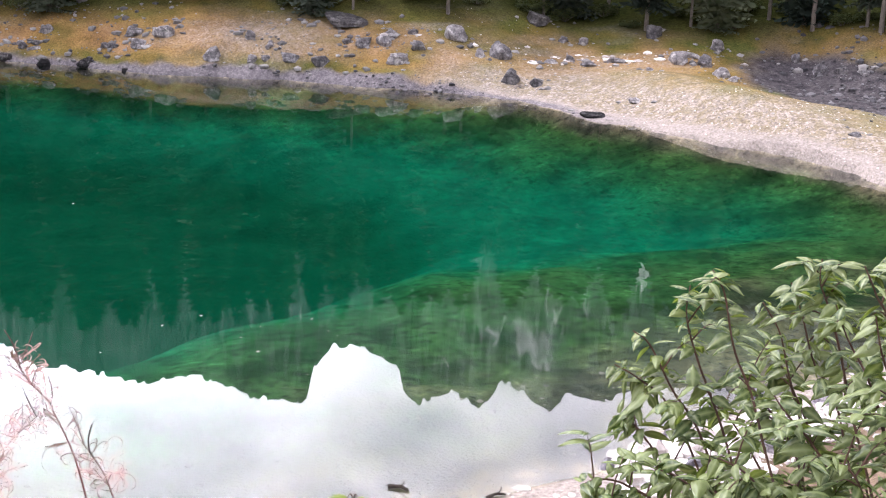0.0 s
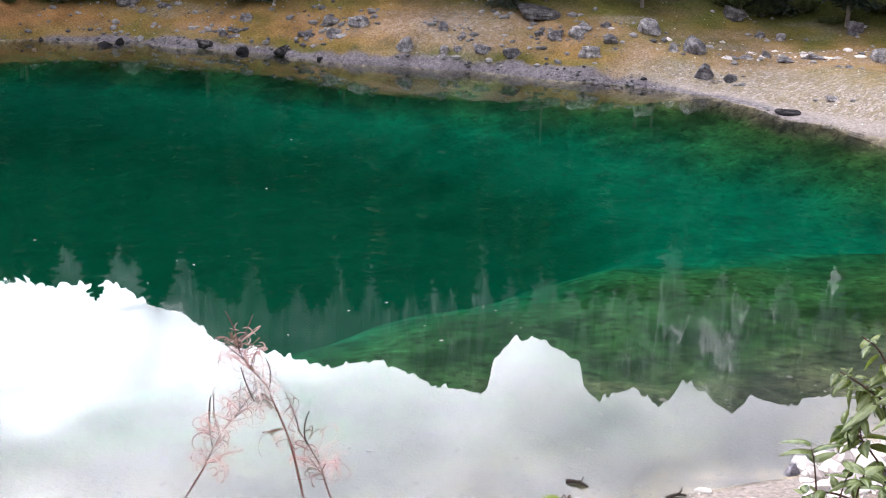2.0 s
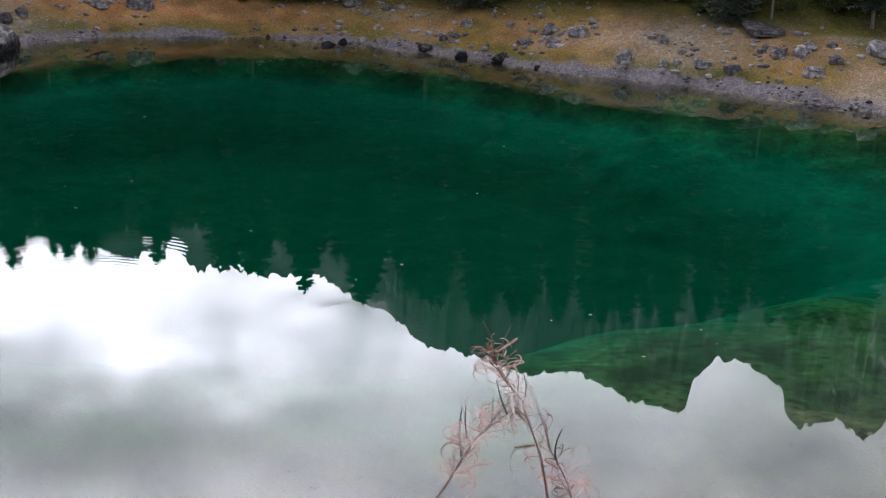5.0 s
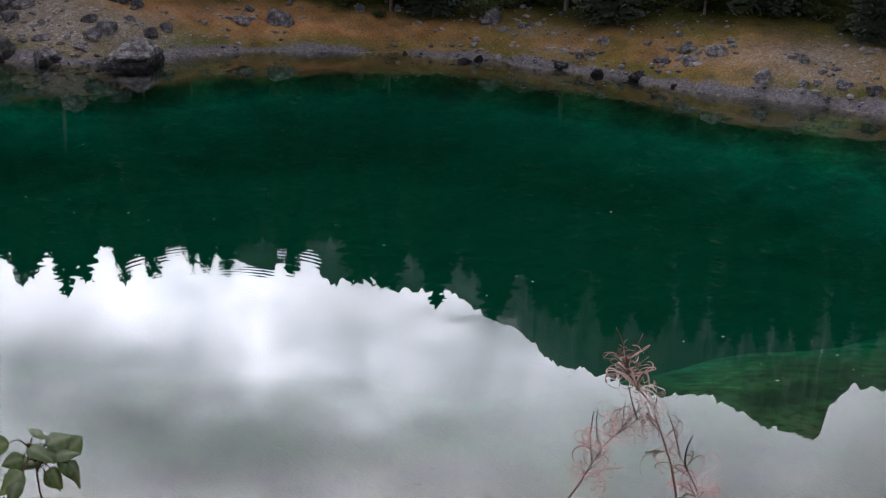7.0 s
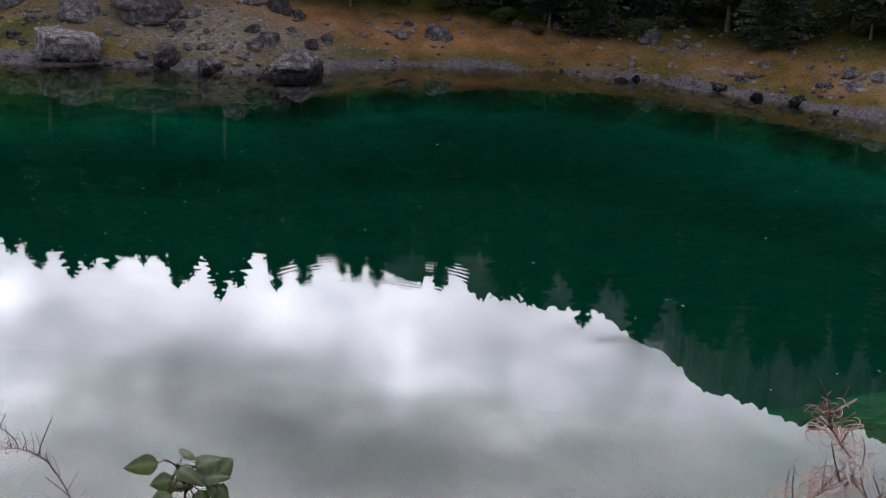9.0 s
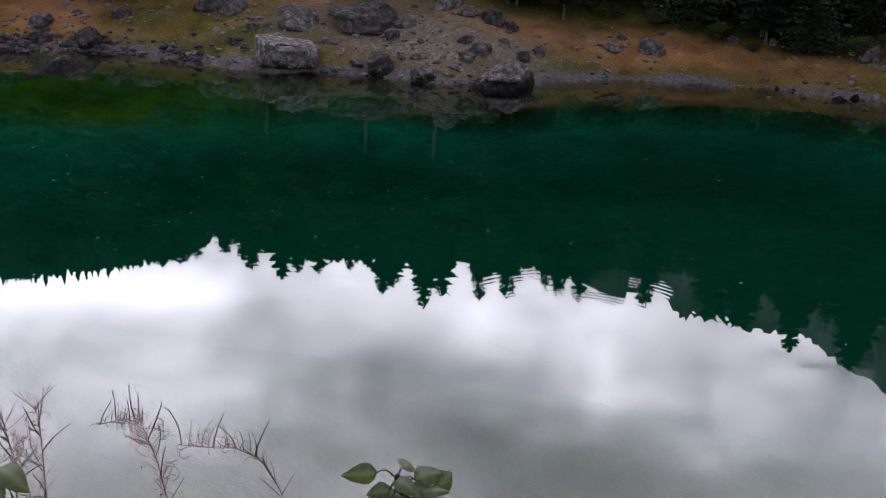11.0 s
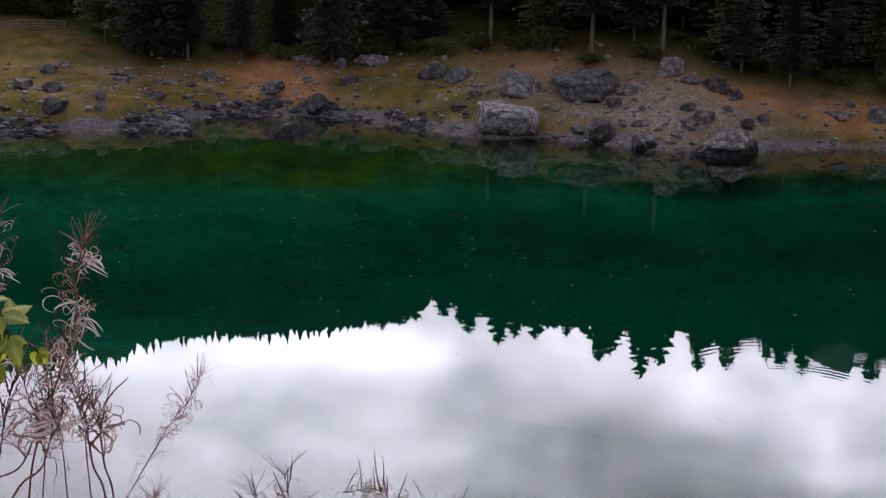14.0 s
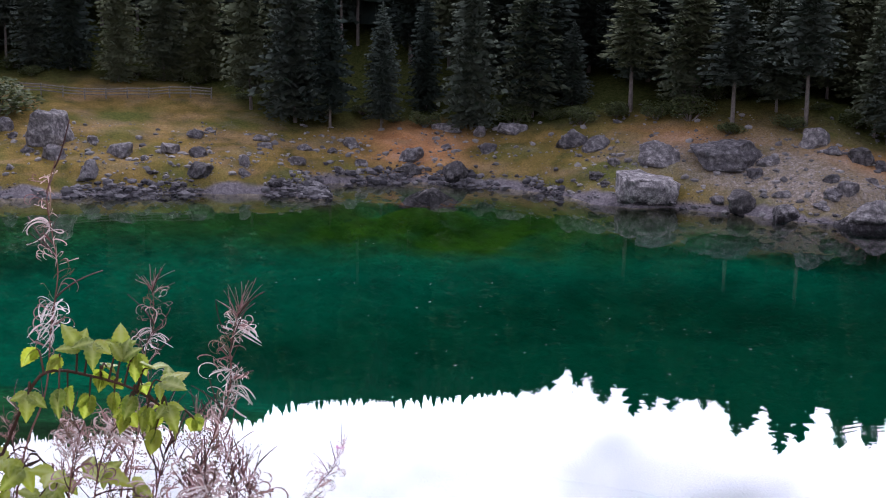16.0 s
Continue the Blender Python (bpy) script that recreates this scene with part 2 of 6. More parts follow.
def mat_rock(name="limestone", light=1.0, wet=0.22):
    m = Mat(name, 0.9, 0.2)
    p = m.coords("Object")
    tone = m.rand()
    fine, mid = m.noise(p, 7.0, 6, 0.75), m.noise(p, 2.0, 6, 0.7)
    col = m.ramp(mid, [(0.28, (0.050 * light, 0.047 * light, 0.052 * light)), (0.5, (0.165 * light, 0.156 * light, 0.164 * light)), (0.68, (0.40 * light, 0.385 * light, 0.385 * light))])
    col = m.mix(0.7, col, m.ramp(fine, [(0.3, (0.4, 0.4, 0.42)), (0.7, (1.4, 1.38, 1.35))]), "MULTIPLY")
    crack = m.ramp(m.voronoi(p, 1.6, "DISTANCE_TO_EDGE"), [(0.0, (0.35, 0.35, 0.37)), (0.05, (1, 1, 1))])
    col = m.mix(0.6, col, crack, "MULTIPLY")
    col = m.mix(1.0, col, m.ramp(tone, [(0.0, (0.62, 0.62, 0.64)), (1.0, (1.25, 1.23, 1.2))]), "MULTIPLY")
    # darker towards the waterline: the water's mark plus shade painted at the boulders' feet
    sep = m.node("ShaderNodeSeparateXYZ")
    m.link(m.position(), sep.inputs[0])
    tide_shade = m.math("ADD", sep.outputs["Z"], m.math("MULTIPLY", m.math("SUBTRACT", mid, 0.5), 1.6))
    col = m.mix(1.0, col, m.ramp(tide_shade, [(0.30, (wet, wet, wet * 1.08)), (0.75, (1, 1, 1))]), "MULTIPLY")
    m.bump(m.math("ADD", mid, m.math("MULTIPLY", fine, 0.6)), 1.0, 0.35)
    return m.base(col)


def mat_leaf(name, dark, light, rough=0.6, through_leaf=0.25, by="island"):
    m = Mat(name, rough, 0.3)
    p = m.position()
    r = m.island() if by == "island" else m.rand()
    col = m.ramp(r, [(0.0, dark), (1.0, light)])
    col = m.mix(0.5, col, m.ramp(m.noise(p, 2.0, 3), [(0.3, (0.6, 0.6, 0.6)), (0.7, (1.3, 1.3, 1.3))]), "MULTIPLY")
    m.base(col)
    if through_leaf:
        tr = m.node("ShaderNodeBsdfTranslucent")
        m.link(col, tr.inputs["Color"])
        mx = m.node("ShaderNodeMixShader", Fac=through_leaf)
        m.link(m.bsdf.outputs[0], mx.inputs[1])
        m.link(tr.outputs[0], mx.inputs[2])
        m.link(mx.outputs[0], m.out.inputs["Surface"])
    return m.m


def mat_needles():
    """Spruce green, each tree with its own tone, a few of them light olive."""
    m = Mat("spruce_needles", 1.0, 0.03)
    tone = m.ramp(m.rand(), [(0.0, (0.032, 0.045, 0.039)), (0.5, (0.075, 0.092, 0.076)), (0.8, (0.095, 0.112, 0.075)), (1.0, (0.130, 0.145, 0.085))])
    return m.base(m.mix(0.6, tone, m.ramp(m.noise(m.position(), 0.9, 4), [(0.3, (0.55, 0.58, 0.6)), (0.7, (1.4, 1.35, 1.25))]), "MULTIPLY"))


def mat_bark(name, a, b, scale=6.0):
    m = Mat(name, 0.9, 0.2)
    p = m.coords("Object")
    mp = m.node("ShaderNodeMapping")
    mp.inputs["Scale"].default_value = (1, 1, 0.25)
    m.link(p, mp.inputs["Vector"])
    n = m.noise(mp.outputs[0], scale, 5, 0.65)
    m.bump(n, 0.6, 0.03)
    return m.base(m.ramp(n, [(0.3, a), (0.7, b)]))


def mat_mountain():
    m = Mat("far_mountain", 1.0, 0.0)
    p = m.position()
    mp = m.node("ShaderNodeMapping")
    mp.inputs["Scale"].default_value = (1, 1, 0.45)
    m.link(p, mp.inputs["Vector"])
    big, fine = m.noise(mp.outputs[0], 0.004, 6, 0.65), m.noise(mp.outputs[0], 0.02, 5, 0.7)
    # limestone tones lifted paler: distance haze is put into the base colour
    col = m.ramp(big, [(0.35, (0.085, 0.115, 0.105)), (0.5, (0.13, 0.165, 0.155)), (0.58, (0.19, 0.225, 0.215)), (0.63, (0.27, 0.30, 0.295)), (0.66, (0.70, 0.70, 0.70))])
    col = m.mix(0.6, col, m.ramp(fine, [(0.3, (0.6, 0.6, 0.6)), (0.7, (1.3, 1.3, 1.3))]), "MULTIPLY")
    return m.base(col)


WATER_IOR = 1.38
RINGS = [(-26.6, 45.4, 5.2, 17.0, 0.00055), (-26.3, 44.2, 3.6, 19.0, 0.0007), (-35.2, 32.7, 0.9, 34.0, 0.0005)]
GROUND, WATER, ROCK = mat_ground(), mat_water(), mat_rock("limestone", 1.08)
WHITE_ROCK = mat_rock("white_limestone", 2.3, 0.8)
PALE_ROCK, DARK_ROCK = mat_rock("pale_limestone", 1.5), mat_rock("wet_dark_limestone", 0.55)
NEEDLES = mat_needles()
BARK = mat_bark("spruce_bark", (0.085, 0.07, 0.062), (0.20, 0.175, 0.16))
BUSH = mat_leaf("bush_leaves", (0.035, 0.052, 0.018), (0.115, 0.135, 0.05))
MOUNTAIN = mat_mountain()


# ---- plan of the place ----
# TERRAIN-BEGIN
def vnoise(x, y, seed=0):
    """Smooth value noise in 0..1."""
    xi, yi = np.floor(x).astype(np.int64), np.floor(y).astype(np.int64)
    fx, fy = x - xi, y - yi
    fx, fy = fx * fx * (3 - 2 * fx), fy * fy * (3 - 2 * fy)

    def h(a, b):
        v = (a * 374761393 + b * 668265263 + seed * 974711) & 0x7FFFFFFF
        v = ((v ^ (v >> 13)) * 1274126177) & 0x7FFFFFFF
        return ((v ^ (v >> 16)) & 0xFFFF) / 65535.0
    return (h(xi, yi) * (1 - fx) + h(xi + 1, yi) * fx) * (1 - fy) + (h(xi, yi + 1) * (1 - fx) + h(xi + 1, yi + 1) * fx) * fy


def fbm(x, y, seed=0, octaves=4):
    total, amp, norm = 0.0, 1.0, 0.0
    for k in range(octaves):
        total = total + amp * vnoise(x * 2 ** k + 17.3 * k, y * 2 ** k - 9.1 * k, seed + k)
        norm, amp = norm + amp, amp * 0.5
    return total / norm


def smooth(a, b, v):
    t = np.clip((v - a) / (b - a), 0, 1)
    return t * t * (3 - 2 * t)


def rounded(points, n=4):
    """A closed Catmull-Rom line through plan points."""
    p = np.array(points, float)
    out = []
    for i in range(len(p)):
        a, b, c, d = p[i - 1], p[i], p[(i + 1) % len(p)], p[(i + 2) % len(p)]
        for t in np.arange(n) / n:
            out.append(0.5 * (2 * b + (c - a) * t + (2 * a - 5 * b + 4 * c - d) * t * t + (3 * b - a - 3 * c + d) * t ** 3))
    return np.array(out)


def outside(line, x, y):
    """Metres to a closed line: positive outside it."""
    shape = np.shape(x)
    x, y = np.ravel(x), np.ravel(y)
    best, inside = np.full(x.shape, 1e18), np.zeros(x.shape, bool)
    for (ax, ay), (bx, by) in zip(line, np.roll(line, -1, 0)):
        dx, dy = bx - ax, by - ay
        t = np.clip(((x - ax) * dx + (y - ay) * dy) / (dx * dx + dy * dy + 1e-12), 0, 1)
        best = np.minimum(best, (x - ax - t * dx) ** 2 + (y - ay - t * dy) ** 2)
        cross = (ay > y) != (by > y)
        inside ^= cross & (x < (bx - ax) * (y - ay) / (by - ay + 1e-12) + ax)
    return (np.sqrt(best) * np.where(inside, -1, 1)).reshape(shape)


SHORE = rounded([(-118, 8), (-107, 26), (-100, 40.4), (-96.7, 47.6), (-93.8, 53), (-90, 58), (-87, 59.6), (-89.5, 61.6), (-92.3, 63), (-90.8, 67), (-86.4, 72.6),
                 (-79.5, 74.7), (-72.7, 75.2), (-68.8, 78), (-64.5, 80.3), (-60, 81.6), (-57, 83.6), (-55.8, 87.5), (-53.3, 91.6), (-47.5, 95.6), (-42.5, 97.6),
                 (-36.5, 98.6), (-30.5, 97.8), (-24.5, 96.4), (-19.2, 95), (-14, 94.6), (-7.6, 93.6), (-0.3, 91.8), (5.9, 88.4), (8.5, 85.3), (13.1, 81),
                 (16.4, 78.2), (19.5, 75.5), (22.3, 71.3), (24.5, 66), (25, 59), (21, 52), (15, 46), (10.5, 43), (7.6, 40), (5.6, 37.9), (3.9, 36.9), (2.2, 35.9)]
                + [(0.2, 34.4), (-4, 32.8), (-12, 29.5), (-21, 24.5), (-28, 18), (-36, 10), (-50, 0), (-75, -8), (-102, -6)])
DEEP = rounded([(-15, 43.5), (-8.3, 51.4), (-4.9, 54.1), (-0.8, 58.0), (4.2, 61.6), (9.1, 66.8), (12.9, 71.8), (9.4, 70), (7.4, 74), (3.4, 78.4), (-3, 84.6), (-17, 91.2),
                (-30, 95), (-41, 95), (-49.5, 91.5), (-54, 83.5), (-60.5, 78.5), (-69, 72.5), (-76, 63), (-80, 55), (-84, 45), (-84, 34), (-74, 26), (-60, 29), (-46, 33), (-30, 40)])


def table(v, *pairs):
    return np.interp(v, pairs[0::2], pairs[1::2])


def azimuth(x, y):
    return np.degrees(np.arctan2(-x, y))


def tree_line(az):
    """Metres from the viewpoint to the edge of the wood."""
    return table(az, -60, 95.0, -20, 100.9, -14, 107.9, -8, 105.8, -4, 106.9, 0, 103.3, 4, 103.3, 9, 105.3, 14, 107.1, 20, 110.2, 24, 110.6, 28, 112.3, 31, 113.6, 34, 114.5, 37, 117.2, 41, 117.7, 46, 120.4, 50, 121.2, 53, 122.5, 56.5, 123.5, 58.5, 128.0, 59.5, 132.5, 61, 134.5, 64, 135.5, 68, 136.0, 75, 138.0, 90, 140.0)


def blob(x, y, cx, cy, rx, ry, turn=0.0):
    c, s = np.cos(np.radians(turn)), np.sin(np.radians(turn))
    u, v = ((x - cx) * c + (y - cy) * s) / rx, ((y - cy) * c - (x - cx) * s) / ry
    return np.exp(-(u * u + v * v))


def height(x, y, fine=True):
    """Height of the ground, lake bed included."""
    x, y = np.asarray(x, float), np.asarray(y, float)
    r, az = np.hypot(x, y), azimuth(x, y)
    s = outside(SHORE, x, y)
    s = s + (fbm(x * 0.45, y * 0.45, 5, 3) - 0.5) * 1.6 * smooth(45, 60, r) * (1 - smooth(6, 16, np.abs(s)))
    # far side: beach, meadow, wooded slope
    m = table(az, -20, 0.16, -5, 0.16, 3, 0.42, 40, 0.42, 50, 0.36, 60, 0.22, 80, 0.185)
    bank = table(az, 40, 12, 50, 16, 58, 27, 80, 30)
    wood = np.maximum(r - tree_line(az), 0)
    flat = 0.12 * np.minimum(s, 1.3) + m * np.clip(s - 1.3, 0, bank) + 0.15 * np.clip(s - 1.3 - bank, 0, 45)
    steep = 0.70 * np.minimum(s, 1.2) + 0.55 * np.clip(s - 1.2, 0, 1.8) + 0.85 * m * np.clip(s - 3, 0, bank) + 0.15 * np.clip(s - 3 - bank, 0, 45)
    far = flat + (steep - flat) * smooth(-5, 2, az) + 0.30 * wood * smooth(0, 30, wood)
    far = np.where((r > 200) | (y < -20), np.minimum(far, np.tan(np.radians(table(az, -30, 12, 40, 12.5, 48, 15.6, 70, 15.9, 100, 13))) * r - 18), far)
    far = far + 0.5 * blob(x, y, -12.6, 97.8, 6, 2.5) + 1.35 * blob(x, y, 18, 83, 3.4, 13, 32) - 2.9 * blob(x, y, 26.5, 91, 5.5, 11, 35) + 0.6 * blob(x, y, -69, 89, 8, 5)
    far = far + (fbm(x * 0.12, y * 0.12, 2, 3) - 0.5) * 1.6 * smooth(3, 12, s)
    far = np.maximum(far, 0.06 + 0.02 * s)
    # near side: the steep bank under the viewpoint
    near = np.minimum(0.10 * np.minimum(s, 5) + 0.56 * np.maximum(s - 5, 0), 16.25)
    near = np.maximum(near, np.where(s > 2, 16.15 - 0.62 * np.maximum(r - 1.6, 0), 0))
    near = near + (fbm(x * 0.3, y * 0.3, 7, 3) - 0.5) * 1.2 * smooth(1, 5, s) * smooth(1.5, 6, r) + 1.15 * blob(x, y, -4.3, 1.5, 1.3, 1.2)
    land = near + (far - near) * smooth(42, 60, r)
    # lake bed: a shelf, its edge, then the basin
    e = outside(DEEP, x, y)
    t = np.clip(-s / np.maximum(-s + np.maximum(e, 0), 1e-6), 0, 1)
    fall = table(az, -8, 0.40, 0, 0.45, 6, 1.3, 44, 1.3, 52, 0.55, 70, 0.55)
    shelf = 1.25 + 1.25 * smooth(58, 72, r)
    bed = -0.12 * np.clip(-s, 0, 2) - shelf * t ** (1.2 - 0.45 * smooth(60, 75, r)) - (3.0 - shelf) * smooth(-4, 12, -e) - 3.2 * smooth(0, 1, -e * fall / 12.0)
    bed = bed + (fbm(x * 0.25, y * 0.25, 3, 4) - 0.5) * (0.6 + 0.9 * smooth(62, 75, r)) * smooth(0.5, 6, -s)
    for cx, cy, across, along, top in SHOALS:
        bed = np.maximum(bed, top - 6.0 * (1 - blob(x, y, cx, cy, across, along, azimuth(cx, cy))))
    z = np.where(s > 0, land, np.minimum(bed, -0.01))
    if fine:
        z = z + (fbm(x * 1.1, y * 1.1, 9, 3) - 0.5) * table(az, -5, 0.08, 3, 0.28) * smooth(0.3, 3, s) * (1 - 0.6 * smooth(140, 220, r)) + (fbm(x * 2.2, y * 2.2, 11, 2) - 0.5) * table(az, -5, 0.03, 3, 0.10) * smooth(0, 1, np.abs(s))
    return z


SHOALS = [(-82.0, 65.8, 9.0, 5.5, -0.45)]


def spot(x, y):
    return float(height(np.array([float(x)]), np.array([float(y)]), False)[0])
# TERRAIN-END


# ---- large structure ----
def link_mesh(name, verts, faces, material, parent=None, label=""):
    me = bpy.data.meshes.new(name)
    me.from_pydata([tuple(v) for v in verts], [], [tuple(f) for f in faces])
    me.materials.append(material)
    me.update()
    ob = new(name, me)
    if parent is not None:
        ob.parent = parent
    return tagged(ob, label)


def grid_mesh(name, xs, ys, zs, material, wrap=False, smooth_shade=True):
    """A sheet from 2-D arrays of x, y and z."""
    rows, cols = xs.shape
    i = np.arange(rows * cols).reshape(rows, cols)
    right = np.roll(i, -1, 1) if wrap else i[:, 1:]
    left = i if wrap else i[:, :-1]
    quads = np.stack([left[:-1], right[:-1], right[1:], left[1:]], -1).reshape(-1, 4)
    me = bpy.data.meshes.new(name)
    me.vertices.add(rows * cols)
    me.vertices.foreach_set("co", np.stack([xs, ys, zs], -1).ravel())
    me.loops.add(quads.size)
    me.loops.foreach_set("vertex_index", quads.ravel())
    me.polygons.add(len(quads))
    me.polygons.foreach_set("loop_start", np.arange(0, quads.size, 4))
    me.polygons.foreach_set("use_smooth", np.full(len(quads), smooth_shade))
    me.materials.append(material)
    me.update(calc_edges=True)
    me.validate()
    return new(name, me)


def build_ground():
    az = np.concatenate([np.arange(-32, 88, 0.19), np.arange(88, 328, 3.0)])
    r = np.concatenate([[0.02], np.arange(0.4, 8, 0.25), np.arange(8, 30, 0.6), np.arange(30, 46, 0.3), np.arange(46, 72, 0.7), np.arange(72, 118, 0.27),
                        np.arange(118, 165, 0.7), np.geomspace(165, 4200, 44)])
    A, R = np.meshgrid(np.radians(az), r)
    x, y = -R * np.sin(A), R * np.cos(A)
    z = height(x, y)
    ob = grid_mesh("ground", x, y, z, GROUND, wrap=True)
    s = outside(SHORE, x, y)
    a = np.degrees(A)
    a = np.where(a > 180, a - 360, a)
    far = smooth(45, 60, R)
    # patches keep their sight line from the viewpoint, laid out on a flatter bank
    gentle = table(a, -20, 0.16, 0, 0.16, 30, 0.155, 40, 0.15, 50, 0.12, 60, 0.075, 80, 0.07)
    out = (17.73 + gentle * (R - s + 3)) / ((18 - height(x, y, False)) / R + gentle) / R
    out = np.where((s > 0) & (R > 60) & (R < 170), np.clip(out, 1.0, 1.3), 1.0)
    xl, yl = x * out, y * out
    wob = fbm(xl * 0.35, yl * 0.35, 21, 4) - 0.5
    rim = table(a, -20, 2.2, 0, 1.2, 12, 1.0, 16, 1.2, 30, 1.0, 34, 0.7, 44, 1.6, 48, 1.2, 60, 1.2, 80, 1.5)
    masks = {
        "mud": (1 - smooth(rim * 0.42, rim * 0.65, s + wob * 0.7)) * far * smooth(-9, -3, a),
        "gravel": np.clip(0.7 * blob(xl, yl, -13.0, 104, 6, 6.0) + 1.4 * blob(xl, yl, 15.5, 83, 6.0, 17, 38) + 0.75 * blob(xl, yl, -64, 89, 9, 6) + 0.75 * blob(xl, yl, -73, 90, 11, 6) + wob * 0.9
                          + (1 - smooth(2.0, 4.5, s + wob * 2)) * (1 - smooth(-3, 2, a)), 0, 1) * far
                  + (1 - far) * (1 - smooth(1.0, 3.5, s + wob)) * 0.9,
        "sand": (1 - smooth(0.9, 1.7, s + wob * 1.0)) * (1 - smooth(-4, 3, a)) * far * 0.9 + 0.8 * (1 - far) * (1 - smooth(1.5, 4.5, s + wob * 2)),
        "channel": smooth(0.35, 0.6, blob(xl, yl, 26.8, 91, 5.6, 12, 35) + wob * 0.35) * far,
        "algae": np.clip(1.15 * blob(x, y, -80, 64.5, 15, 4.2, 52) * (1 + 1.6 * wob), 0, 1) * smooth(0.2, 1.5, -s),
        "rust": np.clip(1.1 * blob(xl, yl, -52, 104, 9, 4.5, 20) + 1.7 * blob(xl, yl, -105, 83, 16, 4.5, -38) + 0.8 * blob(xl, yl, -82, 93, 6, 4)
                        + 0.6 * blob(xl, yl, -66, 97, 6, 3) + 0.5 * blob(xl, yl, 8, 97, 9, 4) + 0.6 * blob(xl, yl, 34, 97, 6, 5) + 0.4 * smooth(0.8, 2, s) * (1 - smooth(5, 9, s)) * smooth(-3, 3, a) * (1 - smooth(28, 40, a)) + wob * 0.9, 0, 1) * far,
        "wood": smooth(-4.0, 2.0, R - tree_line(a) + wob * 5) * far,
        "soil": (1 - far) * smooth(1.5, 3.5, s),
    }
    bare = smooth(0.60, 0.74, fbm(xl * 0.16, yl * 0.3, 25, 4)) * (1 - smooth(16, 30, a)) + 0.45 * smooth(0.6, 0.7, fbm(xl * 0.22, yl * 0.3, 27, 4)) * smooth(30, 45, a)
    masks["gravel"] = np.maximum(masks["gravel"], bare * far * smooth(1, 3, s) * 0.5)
    for key, v in masks.items():
        at = ob.data.attributes.new(key, "FLOAT", "POINT")
        at.data.foreach_set("value", np.clip(v, 0, 1).astype(np.float32).ravel())
    return tagged(ob, "grassy stony lake shore rising to dark wooded slopes", "ground", kind="structure")


def build_water():
    g = np.linspace(0, 1, 2)
    X, Y = np.meshgrid(-125 + 155 * g, -14 + 116 * g)
    ob = grid_mesh("water", X, Y, X * 0, WATER, smooth_shade=False)
    return tagged(ob, "still emerald green mountain lake mirroring sky and wood", "lake", kind="structure")


def skyline(az):
    """Elevation of the mountain's crest, in degrees."""
    a = table(az, -60, 20, -20, 22, -12, 22, -8, 22.4, -7.3, 22.9, -5.5, 22.7, -4.8, 23.4, -4.2, 23.2, -3.2, 22.5, -2.7, 22.3, -2.2, 23.2, -1.7, 23.5, -0.6, 22.8, 0.5, 23.2,
              0.9, 23.4, 1.5, 22.9, 1.7, 22.06, 2.4, 21.6, 3.3, 21.2)
    b = table(az, 3.3, 21.2, 4.5, 21.1, 5.3, 21.9, 5.6, 23.2, 6.0, 23.4, 8, 23.1, 10.0, 22.3, 10.9, 22.1, 12.2, 22.5, 14.3, 21.9, 16.8, 21.4, 18, 20.5, 19.4, 19.9,
              21.4, 18.85, 23.5, 18.8, 25.2, 18.5, 26.0, 18.6, 26.5, 18.45, 27.1, 17.65, 27.5, 17.6, 28.4, 17.85, 28.8, 18.3, 29.3, 18.2, 30, 17.8, 31, 17.3, 35, 16.3, 60, 15, 90, 14)
    return np.where(az < 3.3, a, b)


def build_mountain():
    az, k = np.arange(-60, 90, 0.06), np.linspace(0, 1, 60)
    A, K = np.meshgrid(az, k)
    el = skyline(A) + (fbm(A * 5, A * 0 + 3, 31, 3) - 0.5) * 0.45
    R = 1500 + 1000 * K
    crest = 2500 * np.tan(np.radians(el)) - 18
    x0, y0 = A * 14, K * 40
    rough = (fbm(x0 * 0.12, y0 * 0.25, 33, 5) - 0.5) * 260 + (fbm(x0 * 0.5, y0 * 0.6, 35, 4) - 0.5) * 120
    z = crest * K ** 1.15 + rough * np.sin(np.pi * np.clip(K, 0, 1)) * 0.8
    lim = np.tan(np.radians(el)) * R * (0.55 + 0.45 * K) - 18
    z = np.minimum(z, lim)
    R = R + (fbm(x0 * 0.4, y0 * 0.4, 37, 4) - 0.5) * 180 * (1 - K)
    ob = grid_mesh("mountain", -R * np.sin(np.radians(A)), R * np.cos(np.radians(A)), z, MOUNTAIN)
    return tagged(ob, "hazy grey limestone mountain ridge with pale scree patches", "mountain", kind="structure")


build_ground()
build_water()
build_mountain()


